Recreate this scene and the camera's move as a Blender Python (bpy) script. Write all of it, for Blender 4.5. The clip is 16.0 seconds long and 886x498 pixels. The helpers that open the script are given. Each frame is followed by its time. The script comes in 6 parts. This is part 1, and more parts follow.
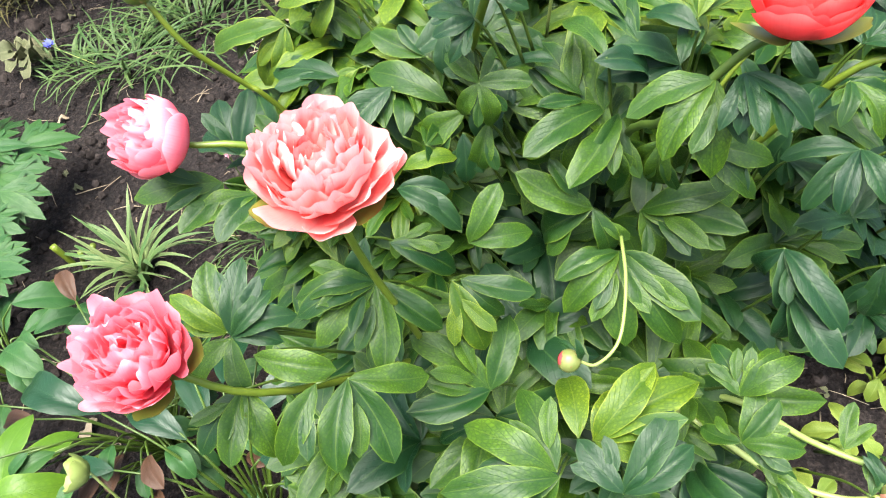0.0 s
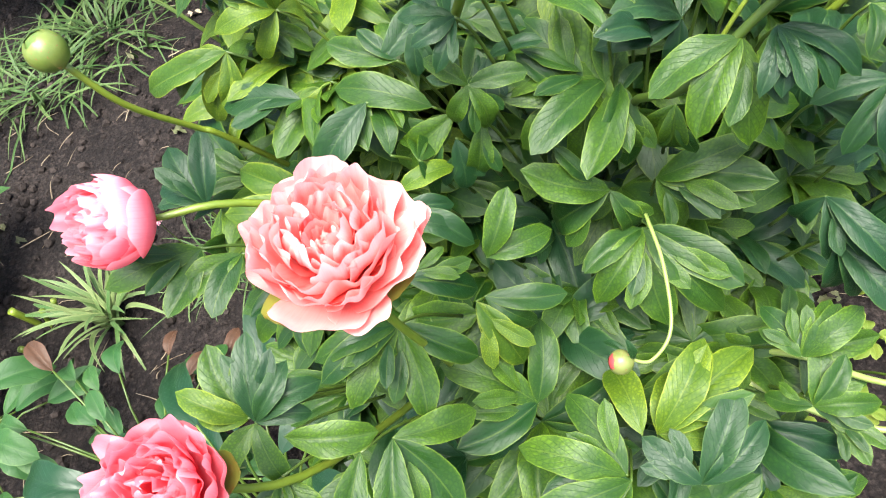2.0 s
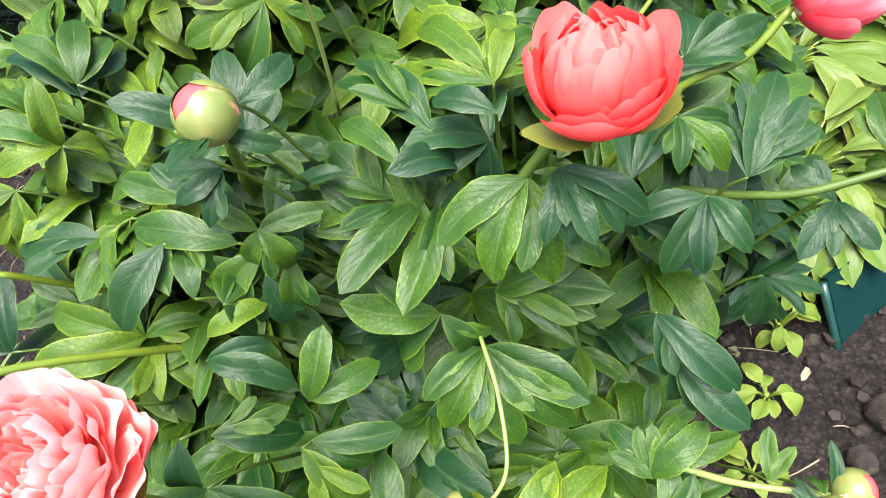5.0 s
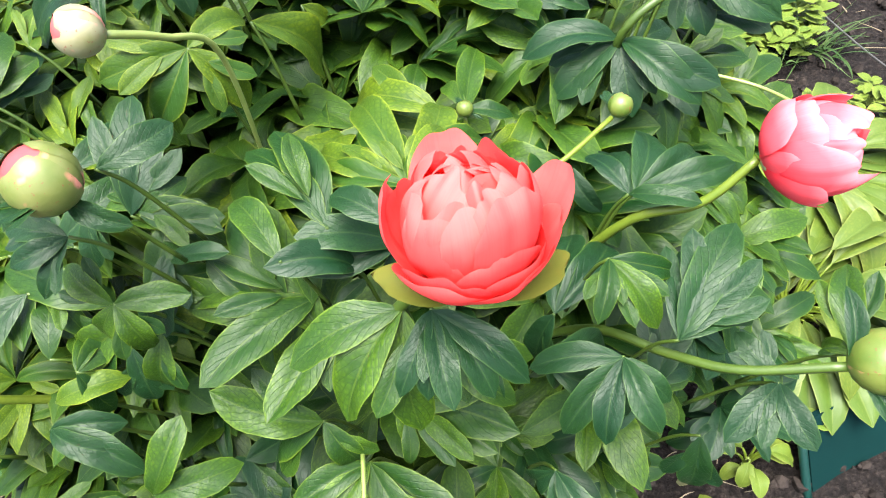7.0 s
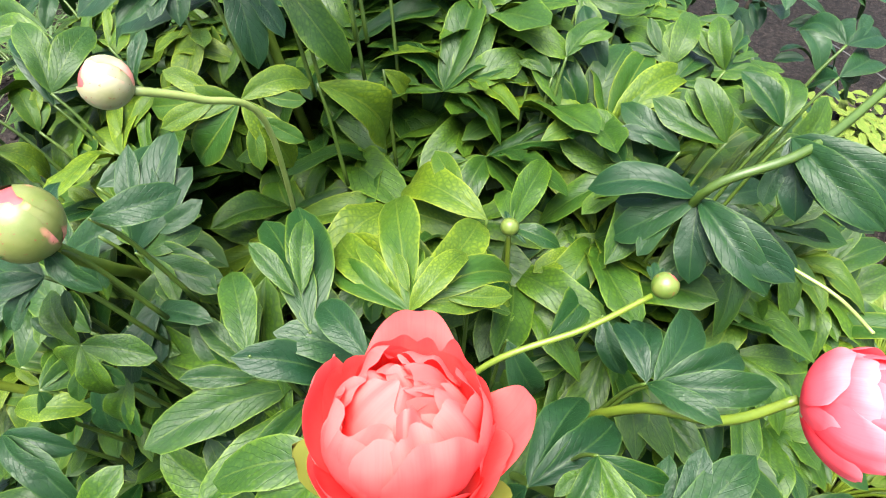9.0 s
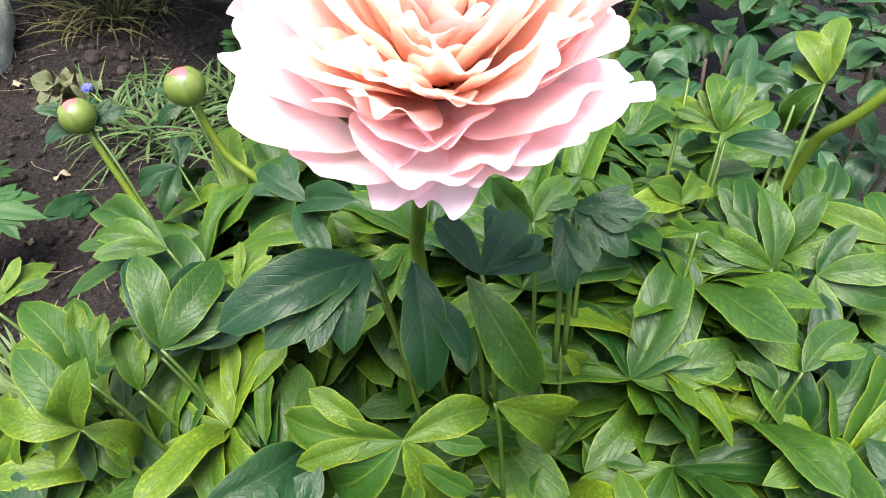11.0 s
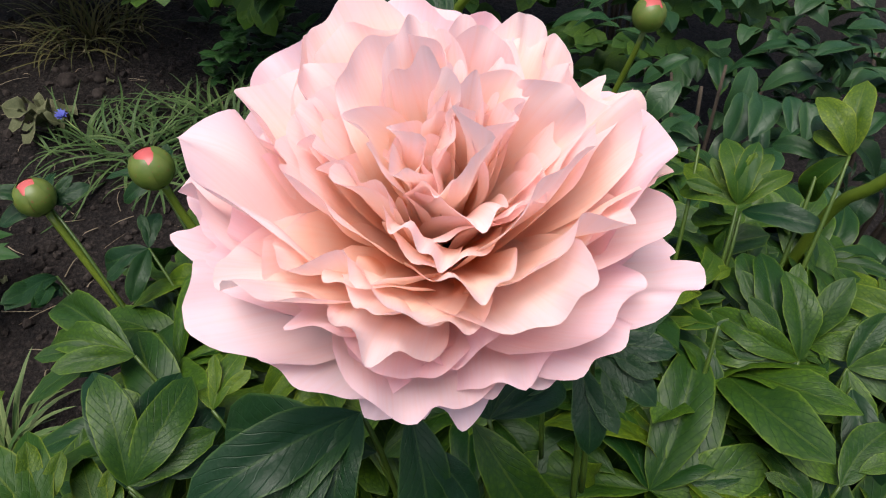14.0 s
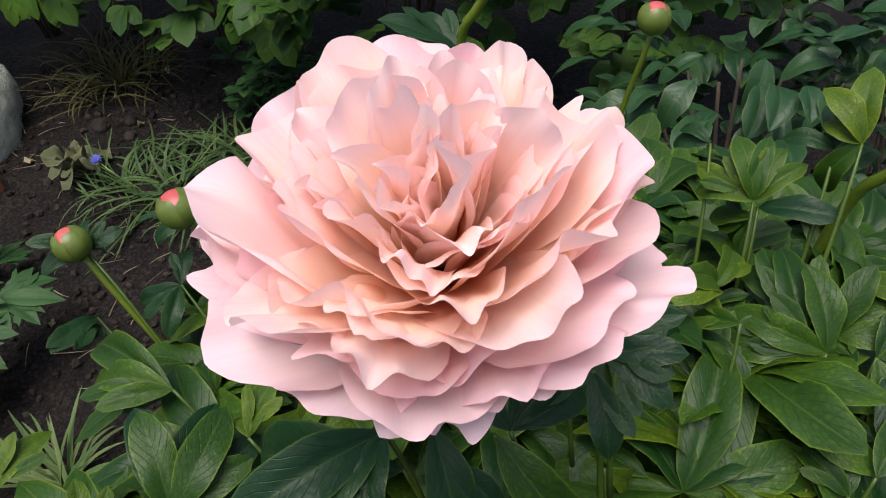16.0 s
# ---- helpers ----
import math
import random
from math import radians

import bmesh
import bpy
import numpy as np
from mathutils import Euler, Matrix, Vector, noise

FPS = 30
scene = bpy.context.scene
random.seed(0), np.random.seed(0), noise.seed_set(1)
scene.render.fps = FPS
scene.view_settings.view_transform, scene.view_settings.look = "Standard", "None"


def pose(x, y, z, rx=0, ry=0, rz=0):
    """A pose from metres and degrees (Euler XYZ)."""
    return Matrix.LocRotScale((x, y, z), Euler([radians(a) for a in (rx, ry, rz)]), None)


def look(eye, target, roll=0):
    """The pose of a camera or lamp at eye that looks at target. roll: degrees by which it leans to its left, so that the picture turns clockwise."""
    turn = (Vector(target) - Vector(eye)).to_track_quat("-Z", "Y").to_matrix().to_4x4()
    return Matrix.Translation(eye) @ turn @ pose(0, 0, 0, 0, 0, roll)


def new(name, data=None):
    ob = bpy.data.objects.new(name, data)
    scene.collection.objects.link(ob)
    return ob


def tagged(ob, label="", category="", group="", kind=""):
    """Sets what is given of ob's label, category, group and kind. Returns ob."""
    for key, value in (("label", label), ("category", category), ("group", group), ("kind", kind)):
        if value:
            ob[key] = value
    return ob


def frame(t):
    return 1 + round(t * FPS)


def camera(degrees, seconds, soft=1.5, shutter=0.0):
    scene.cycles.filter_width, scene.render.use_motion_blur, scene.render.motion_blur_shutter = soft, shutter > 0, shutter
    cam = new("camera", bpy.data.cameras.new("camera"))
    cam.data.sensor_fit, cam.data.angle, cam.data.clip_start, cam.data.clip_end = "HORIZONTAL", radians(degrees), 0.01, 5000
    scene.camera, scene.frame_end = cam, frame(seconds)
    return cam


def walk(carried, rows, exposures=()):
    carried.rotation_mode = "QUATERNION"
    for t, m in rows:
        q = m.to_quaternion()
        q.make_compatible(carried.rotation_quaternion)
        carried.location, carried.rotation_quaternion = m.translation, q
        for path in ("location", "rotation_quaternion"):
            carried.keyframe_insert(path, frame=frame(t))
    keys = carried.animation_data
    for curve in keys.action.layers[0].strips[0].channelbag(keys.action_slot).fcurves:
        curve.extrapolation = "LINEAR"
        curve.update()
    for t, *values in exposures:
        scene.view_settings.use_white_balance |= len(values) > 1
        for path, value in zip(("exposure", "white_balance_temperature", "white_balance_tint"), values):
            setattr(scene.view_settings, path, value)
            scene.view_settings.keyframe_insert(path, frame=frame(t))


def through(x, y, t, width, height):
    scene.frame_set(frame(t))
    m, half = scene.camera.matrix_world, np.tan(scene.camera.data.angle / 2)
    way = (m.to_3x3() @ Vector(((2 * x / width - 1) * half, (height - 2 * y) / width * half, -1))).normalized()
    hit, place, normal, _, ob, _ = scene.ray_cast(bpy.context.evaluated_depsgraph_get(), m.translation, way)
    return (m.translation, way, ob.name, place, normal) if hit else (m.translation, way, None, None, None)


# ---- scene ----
cam = camera(64.4, 16.0, soft=1.1)
PATH = [
    (0, (0.3, 0.148, 1.294), (-0.011, 1.389, -0.243), -10.6),
    (0.5, (0.28, 0.172, 1.291), (-0.011, 1.41, -0.252), -12.5),
    (1, (0.257, 0.197, 1.287), (-0.013, 1.399, -0.289), -13.8),
    (1.5, (0.247, 0.23, 1.287), (-0.008, 1.394, -0.318), -17.1),
    (2, (0.245, 0.248, 1.29), (0.034, 1.365, -0.356), -19.9),
    (2.5, (0.238, 0.251, 1.291), (0.056, 1.356, -0.366), -21.8),
    (3, (0.249, 0.259, 1.299), (0.109, 1.339, -0.379), -23.8),
    (3.5, (0.291, 0.285, 1.296), (0.215, 1.357, -0.391), -23.0),
    (4, (0.317, 0.297, 1.295), (0.246, 1.406, -0.368), -23.3),
    (4.5, (0.355, 0.313, 1.289), (0.285, 1.397, -0.39), -22.0),
    (4.7, (0.365, 0.32, 1.286), (0.298, 1.432, -0.375), -20.4),
    (6.8, (0.47, 0.399, 1.255), (0.333, 1.651, -0.299), -8.9),
    (7, (0.48, 0.406, 1.252), (0.364, 1.652, -0.308), -9.3),
    (7.5, (0.496, 0.446, 1.251), (0.453, 1.683, -0.321), -8.0),
    (8, (0.501, 0.478, 1.248), (0.416, 1.728, -0.311), -2.9),
    (8.5, (0.511, 0.48, 1.259), (0.281, 1.725, -0.289), -2.2),
    (9, (0.524, 0.497, 1.269), (0.179, 1.755, -0.247), -0.6),
    (9.5, (0.527, 0.506, 1.276), (0.028, 1.717, -0.234), 0.2),
    (10, (0.482, 0.549, 1.275), (-0.026, 1.805, -0.196), 1.5),
    (10.2, (0.447, 0.584, 1.287), (-0.063, 1.854, -0.172), 1.5),
    (12.3, (0.33, 0.746, 1.314), (-0.207, 2.08, -0.077), 3.4),
    (12.5, (0.328, 0.749, 1.318), (-0.222, 2.068, -0.081), 2.4),
    (13, (0.324, 0.754, 1.321), (-0.175, 2.08, -0.091), 3.1),
    (13.5, (0.324, 0.761, 1.324), (-0.152, 2.085, -0.098), 2.2),
    (14, (0.32, 0.765, 1.319), (-0.168, 2.083, -0.104), 2.0),
    (14.5, (0.321, 0.767, 1.322), (-0.164, 2.098, -0.09), 1.8),
    (15, (0.324, 0.768, 1.323), (-0.152, 2.103, -0.088), 2.0),
    (15.5, (0.321, 0.77, 1.32), (-0.157, 2.107, -0.089), 1.7),
    (16, (0.334, 0.764, 1.329), (-0.256, 2.072, -0.064), -4.9),

]
walk(cam, [(t, look(eye, target, roll)) for t, eye, target, roll in PATH],
     exposures=[(0.0, 2.25, 6400, 10), (9.8, 2.25, 6400, 10), (10.2, 2.55, 6400, 10), (12.3, 0.62, 6400, 12), (16.0, 0.35, 6400, 12)])

# ---- sky and sun: bright overcast afternoon ----
world = bpy.data.worlds.new("sky")
scene.world = world
world.use_nodes = True
wn = world.node_tree
sky = wn.nodes.new("ShaderNodeTexSky")
sky.sky_type, sky.sun_disc = "NISHITA", False
sky.sun_elevation, sky.sun_rotation = radians(76), radians(190)
sky.air_density, sky.dust_density, sky.ozone_density = 1.0, 4.0, 0.6
wn.nodes["Background"].inputs["Strength"].default_value = 0.12
wn.links.new(sky.outputs["Color"], wn.nodes["Background"].inputs["Color"])
sun = new("sun", bpy.data.lights.new("sun", "SUN"))
sun.data.energy, sun.data.angle, sun.data.color = 3.0, radians(42), (1.0, 0.97, 0.92)
sun.matrix_world = look((0.18, -0.33, 5), (0.4, 0.9, 0))


# ---- materials ----
def nodes_of(name):
    m = bpy.data.materials.new(name)
    m.use_nodes = True
    return m, m.node_tree.nodes, m.node_tree.links


def ramp(ns, ls, source, stops):
    r = ns.new("ShaderNodeValToRGB")
    while len(r.color_ramp.elements) < len(stops):
        r.color_ramp.elements.new(0.5)
    for e, (p, c) in zip(r.color_ramp.elements, stops):
        e.position, e.color = p, (*c, 1)
    ls.new(source, r.inputs["Fac"])
    return r.outputs["Color"]


def calc(ns, ls, op, a, b=None, c=None):
    n = ns.new("ShaderNodeMath")
    n.operation = op
    for k, v in enumerate((a, b, c)):
        if v is None:
            continue
        if isinstance(v, (int, float)):
            n.inputs[k].default_value = v
        else:
            ls.new(v, n.inputs[k])
    return n.outputs[0]


def mix(ns, ls, fac, a, b, mode="MIX"):
    n = ns.new("ShaderNodeMix")
    n.data_type, n.blend_type = "RGBA", mode
    for k, v in ((0, fac), (6, a), (7, b)):
        if isinstance(v, (int, float)):
            n.inputs[k].default_value = v
        elif isinstance(v, tuple):
            n.inputs[k].default_value = (*v, 1)
        else:
            ls.new(v, n.inputs[k])
    return n.outputs[2]


def noise_of(ns, ls, vec, scale, detail=4, rough=0.55):
    n = ns.new("ShaderNodeTexNoise")
    n.inputs["Scale"].default_value, n.inputs["Detail"].default_value, n.inputs["Roughness"].default_value = scale, detail, rough
    if vec is not None:
        ls.new(vec, n.inputs["Vector"])
    return n.outputs["Fac"]


def bump_of(ns, ls, height, strength, distance):
    b = ns.new("ShaderNodeBump")
    b.inputs["Strength"].default_value, b.inputs["Distance"].default_value = strength, distance
    ls.new(height, b.inputs["Height"])
    return b.outputs["Normal"]


def see_through(ns, ls, share, color, normal=None):
    """Lets part of the light pass through a thin leaf or petal."""
    t = ns.new("ShaderNodeBsdfTranslucent")
    ls.new(color, t.inputs["Color"])
    m = ns.new("ShaderNodeMixShader")
    m.inputs[0].default_value = share
    ls.new(ns["Principled BSDF"].outputs[0], m.inputs[1])
    ls.new(t.outputs[0], m.inputs[2])
    ls.new(m.outputs[0], ns["Material Output"].inputs["Surface"])


def leaf_material(name, deep, fresh, margin, yellow=0.3, rough=0.42, sheen=0.5, veins=9.0):
    """Leaf blade: u across, v along; midrib, side veins, pale margin and yellowing between the veins."""
    deep, fresh, margin = [tuple(0.52 * c for c in tone) for tone in (deep, fresh, margin)]
    m, ns, ls = nodes_of(name)
    p = ns["Principled BSDF"]
    uv = ns.new("ShaderNodeUVMap")
    sep = ns.new("ShaderNodeSeparateXYZ")
    ls.new(uv.outputs[0], sep.inputs[0])
    across = calc(ns, ls, "ABSOLUTE", calc(ns, ls, "MULTIPLY_ADD", sep.outputs[0], 2.0, -1.0))
    along = sep.outputs[1]
    info = ns.new("ShaderNodeObjectInfo").outputs["Random"]
    island = ns.new("ShaderNodeNewGeometry").outputs["Random Per Island"]
    luck = calc(ns, ls, "FRACT", calc(ns, ls, "ADD", info, island))
    own = ns.new("ShaderNodeCombineXYZ")
    ls.new(calc(ns, ls, "MULTIPLY", sep.outputs[0], 0.4), own.inputs[0])
    ls.new(along, own.inputs[1])
    ls.new(calc(ns, ls, "MULTIPLY", luck, 37.0), own.inputs[2])
    co = own.outputs[0]
    net = ns.new("ShaderNodeTexVoronoi")
    net.feature = "DISTANCE_TO_EDGE"
    net.inputs["Scale"].default_value = 21.0
    ls.new(co, net.inputs["Vector"])
    net = calc(ns, ls, "MINIMUM", calc(ns, ls, "MULTIPLY", net.outputs["Distance"], 2.2), 1.0)
    wob = noise_of(ns, ls, co, 5.0, 2)
    phase = calc(ns, ls, "ADD", calc(ns, ls, "MULTIPLY_ADD", across, -0.32, along), calc(ns, ls, "MULTIPLY", wob, 0.10))
    saw = calc(ns, ls, "ABSOLUTE", calc(ns, ls, "SINE", calc(ns, ls, "MULTIPLY", phase, veins * 3.14159)))
    vein = calc(ns, ls, "SUBTRACT", 1.0, calc(ns, ls, "SMOOTH_MIN", calc(ns, ls, "MULTIPLY", saw, 4.5), 1.0, 0.3))
    vein = calc(ns, ls, "MAXIMUM", vein, 0.0)
    rib = calc(ns, ls, "LESS_THAN", across, 0.045)
    edge = ramp(ns, ls, across, [(0.92, (0, 0, 0)), (0.96, (1, 1, 1))])
    blotch = noise_of(ns, ls, co, 3.2, 4)
    ripe = calc(ns, ls, "MULTIPLY", calc(ns, ls, "MULTIPLY", calc(ns, ls, "POWER", luck, 0.9), yellow), calc(ns, ls, "MULTIPLY_ADD", blotch, 1.9, 0.0))
    ripe = calc(ns, ls, "ADD", ripe, calc(ns, ls, "MULTIPLY", calc(ns, ls, "MULTIPLY", calc(ns, ls, "POWER", across, 8.0), blotch), yellow * 1.3))
    band = calc(ns, ls, "MAXIMUM", vein, calc(ns, ls, "SUBTRACT", 1.0, calc(ns, ls, "MINIMUM", calc(ns, ls, "MULTIPLY", across, 4.0), 1.0)))
    ripe = calc(ns, ls, "MULTIPLY", ripe, calc(ns, ls, "MULTIPLY_ADD", band, -0.5, 1.0))
    ripe = calc(ns, ls, "MULTIPLY", ripe, calc(ns, ls, "MULTIPLY_ADD", net, 0.75, 0.4))
    base = mix(ns, ls, ripe, deep, fresh)
    dusk = noise_of(ns, ls, co, 14.0, 3)
    base = mix(ns, ls, calc(ns, ls, "ADD", calc(ns, ls, "MULTIPLY", dusk, 0.3), calc(ns, ls, "MULTIPLY", vein, 0.07)), base, (deep[0] * 0.5, deep[1] * 0.55, deep[2] * 0.6))
    lines = calc(ns, ls, "MAXIMUM", calc(ns, ls, "MULTIPLY", rib, 0.2), calc(ns, ls, "MULTIPLY", edge, 0.32))
    base = mix(ns, ls, lines, base, margin)
    ls.new(base, p.inputs["Base Color"])
    ls.new(calc(ns, ls, "MULTIPLY_ADD", dusk, 0.3, rough - 0.12), p.inputs["Roughness"])
    p.inputs["Specular IOR Level"].default_value = sheen * 0.58
    puff = calc(ns, ls, "SUBTRACT", calc(ns, ls, "MULTIPLY", noise_of(ns, ls, co, 9.0, 3), 1.2), calc(ns, ls, "MULTIPLY", vein, 0.28))
    puff = calc(ns, ls, "ADD", puff, calc(ns, ls, "MULTIPLY", net, 0.1))
    puff = calc(ns, ls, "SUBTRACT", puff, calc(ns, ls, "MULTIPLY", rib, 0.5))
    ls.new(bump_of(ns, ls, puff, 0.4, 0.0018), p.inputs["Normal"])
    see_through(ns, ls, 0.07, mix(ns, ls, 0.6, base, fresh))
    return m


def petal_material(name, base_c, mid_c, rim_c, rough=0.55, through=0.25, rim_at=0.7, deep=0.4):
    """Petal: deep at the foot, paler to the rim, with fine streaks along it."""
    m, ns, ls = nodes_of(name)
    p = ns["Principled BSDF"]
    uv = ns.new("ShaderNodeUVMap")
    sep = ns.new("ShaderNodeSeparateXYZ")
    ls.new(uv.outputs[0], sep.inputs[0])
    info = ns.new("ShaderNodeObjectInfo").outputs["Random"]
    co = ns.new("ShaderNodeTexCoord").outputs["Object"]
    blot = noise_of(ns, ls, co, 40.0, 3)
    v = calc(ns, ls, "ADD", sep.outputs[1], calc(ns, ls, "MULTIPLY_ADD", blot, 0.3, -0.15))
    v = calc(ns, ls, "ADD", v, calc(ns, ls, "MULTIPLY_ADD", info, 0.24, -0.12))
    col = ramp(ns, ls, v, [(0.08, base_c), (0.5, mid_c), (rim_at, mid_c), (0.96, rim_c)])
    comb = ns.new("ShaderNodeCombineXYZ")
    ls.new(calc(ns, ls, "MULTIPLY", sep.outputs[0], 46.0), comb.inputs[0])
    ls.new(calc(ns, ls, "MULTIPLY", sep.outputs[1], 2.5), comb.inputs[1])
    ls.new(calc(ns, ls, "MULTIPLY", info, 50.0), comb.inputs[2])
    streak = noise_of(ns, ls, comb.outputs[0], 1.0, 3)
    col = mix(ns, ls, calc(ns, ls, "MULTIPLY", calc(ns, ls, "SUBTRACT", streak, 0.45), 0.45), col, base_c)
    ls.new(col, p.inputs["Base Color"])
    p.inputs["Roughness"].default_value = rough
    p.inputs["Specular IOR Level"].default_value = 0.15
    ls.new(bump_of(ns, ls, streak, 0.15, 0.0008), p.inputs["Normal"])
    see_through(ns, ls, through, mix(ns, ls, deep, col, base_c))
    return m


def plain_material(name, dark, light, scale=20.0, rough=0.5, bump=0.2, depth=0.001, spec=0.5):
    """Two-toned material with noise at two scales and a fine relief."""
    dark, light = [tuple(0.58 * c for c in tone) for tone in (dark, light)]
    m, ns, ls = nodes_of(name)
    p = ns["Principled BSDF"]
    co = ns.new("ShaderNodeTexCoord").outputs["Object"]
    a, b = noise_of(ns, ls, co, scale, 5), noise_of(ns, ls, co, scale * 6.3, 3)
    f = calc(ns, ls, "MULTIPLY_ADD", b, 0.45, calc(ns, ls, "MULTIPLY_ADD", a, 1.1, -0.3))
    rnd = calc(ns, ls, "FRACT", calc(ns, ls, "ADD", ns.new("ShaderNodeObjectInfo").outputs["Random"], ns.new("ShaderNodeNewGeometry").outputs["Random Per Island"]))
    f = calc(ns, ls, "ADD", f, calc(ns, ls, "MULTIPLY_ADD", rnd, 0.4, -0.2))
    ls.new(ramp(ns, ls, f, [(0.1, dark), (0.9, light)]), p.inputs["Base Color"])
    p.inputs["Roughness"].default_value = rough
    p.inputs["Specular IOR Level"].default_value = spec
    ls.new(bump_of(ns, ls, calc(ns, ls, "ADD", a, b), bump, depth), p.inputs["Normal"])
    return m


def bud_material(name, low, high, blush):
    """Bud skin: green to cream, with a pink blush, fine ribs along it and small reddish specks."""
    m, ns, ls = nodes_of(name)
    p = ns["Principled BSDF"]
    co = ns.new("ShaderNodeTexCoord").outputs["Object"]
    low, high = [tuple(0.46 * c for c in tone) for tone in (low, high)]
    a, b = noise_of(ns, ls, co, 45.0, 3), noise_of(ns, ls, co, 420.0, 2)
    col = ramp(ns, ls, a, [(0.3, low), (0.7, high)])
    flush = ramp(ns, ls, noise_of(ns, ls, co, 38.0, 2), [(blush, (0, 0, 0)), (blush + 0.05, (1, 1, 1))])
    col = mix(ns, ls, calc(ns, ls, "MULTIPLY", flush, 0.8), col, (0.75, 0.25, 0.2))
    speck = calc(ns, ls, "GREATER_THAN", b, 0.68)
    col = mix(ns, ls, calc(ns, ls, "MULTIPLY", speck, 0.7), col, (0.2, 0.06, 0.03))
    ls.new(col, p.inputs["Base Color"])
    p.inputs["Roughness"].default_value = 0.4
    ls.new(bump_of(ns, ls, calc(ns, ls, "ADD", a, b), 0.15, 0.001), p.inputs["Normal"])
    return m


LEAF = leaf_material("peony_leaf", (0.0095, 0.058, 0.009), (0.125, 0.245, 0.008), (0.24, 0.35, 0.03), 0.95, 0.44, 0.42)
LEAF_YELLOW = leaf_material("peony_leaf_yellowing", (0.026, 0.1, 0.008), (0.23, 0.33, 0.01), (0.38, 0.44, 0.035), 0.95, 0.48, 0.4)
LEAF_BLUE = leaf_material("peony_leaf_blue_green", (0.0095, 0.052, 0.015), (0.045, 0.13, 0.014), (0.14, 0.26, 0.05), 0.5, 0.44, 0.45)
LEAF_DARK = leaf_material("hellebore_leaf", (0.012, 0.06, 0.02), (0.03, 0.1, 0.025), (0.06, 0.14, 0.05), 0.3, 0.36, 0.5, 12.0)
LIME_LEAF = leaf_material("lime_leaf", (0.08, 0.2, 0.012), (0.2, 0.34, 0.02), (0.22, 0.34, 0.05), 0.6, 0.42, 0.4, 8.0)
STALK = plain_material("leaf_stalk", (0.055, 0.11, 0.011), (0.115, 0.19, 0.02), 30, 0.45, 0.1)
STEM = plain_material("peony_stem", (0.12, 0.2, 0.014), (0.25, 0.33, 0.03), 30, 0.4, 0.1)
STEM_PALE = plain_material("pale_stem", (0.26, 0.36, 0.07), (0.42, 0.5, 0.15), 30, 0.4, 0.1)
CORAL = petal_material("coral_petal", (0.72, 0.016, 0.022), (0.86, 0.07, 0.07), (0.9, 0.14, 0.13), through=0.3, rim_at=0.7)
CORAL_HEART = petal_material("coral_heart_petal", (0.78, 0.024, 0.024), (0.9, 0.085, 0.08), (0.92, 0.145, 0.132), through=0.35, rim_at=0.72)
PINK = petal_material("pink_petal", (0.8, 0.028, 0.065), (0.92, 0.21, 0.27), (0.95, 0.45, 0.5), through=0.38, rim_at=0.62)
SALMON = petal_material("salmon_petal", (0.85, 0.035, 0.038), (0.94, 0.36, 0.33), (0.96, 0.63, 0.59), through=0.4, rim_at=0.6)
PEACH = petal_material("peach_petal", (1.0, 0.46, 0.29), (1.0, 0.765, 0.735), (1.0, 0.73, 0.79), 0.7, 0.4, deep=0.1)
# inner petals are peachier; the orange glow between petals is in this colour too
HEART = petal_material("peach_heart_glow_petal", (1.0, 0.51, 0.26), (1.0, 0.8, 0.69), (1.0, 0.79, 0.79), 0.7, 0.46, deep=0.1)
ROSY = petal_material("rosy_petal", (0.78, 0.02, 0.04), (0.9, 0.1, 0.125), (0.93, 0.23, 0.26), through=0.32, rim_at=0.7)
SEPAL_PALE = plain_material("pale_sepal", (0.5, 0.52, 0.2), (0.8, 0.75, 0.45), 25, 0.45, 0.15)
SEPAL = plain_material("sepal", (0.15, 0.2, 0.02), (0.26, 0.28, 0.045), 25, 0.45, 0.15)
BUD = bud_material("bud_skin", (0.13, 0.24, 0.025), (0.3, 0.36, 0.07), 0.66)
BUD_PALE = bud_material("bud_skin_pale", (0.19, 0.27, 0.045), (0.38, 0.39, 0.12), 0.6)
BUD_CREAM = bud_material("bud_skin_cream", (0.36, 0.38, 0.13), (0.72, 0.66, 0.42), 0.56)
BUD_PINK = plain_material("bud_petal", (0.7, 0.07, 0.08), (0.85, 0.2, 0.17), 18, 0.4, 0.05)
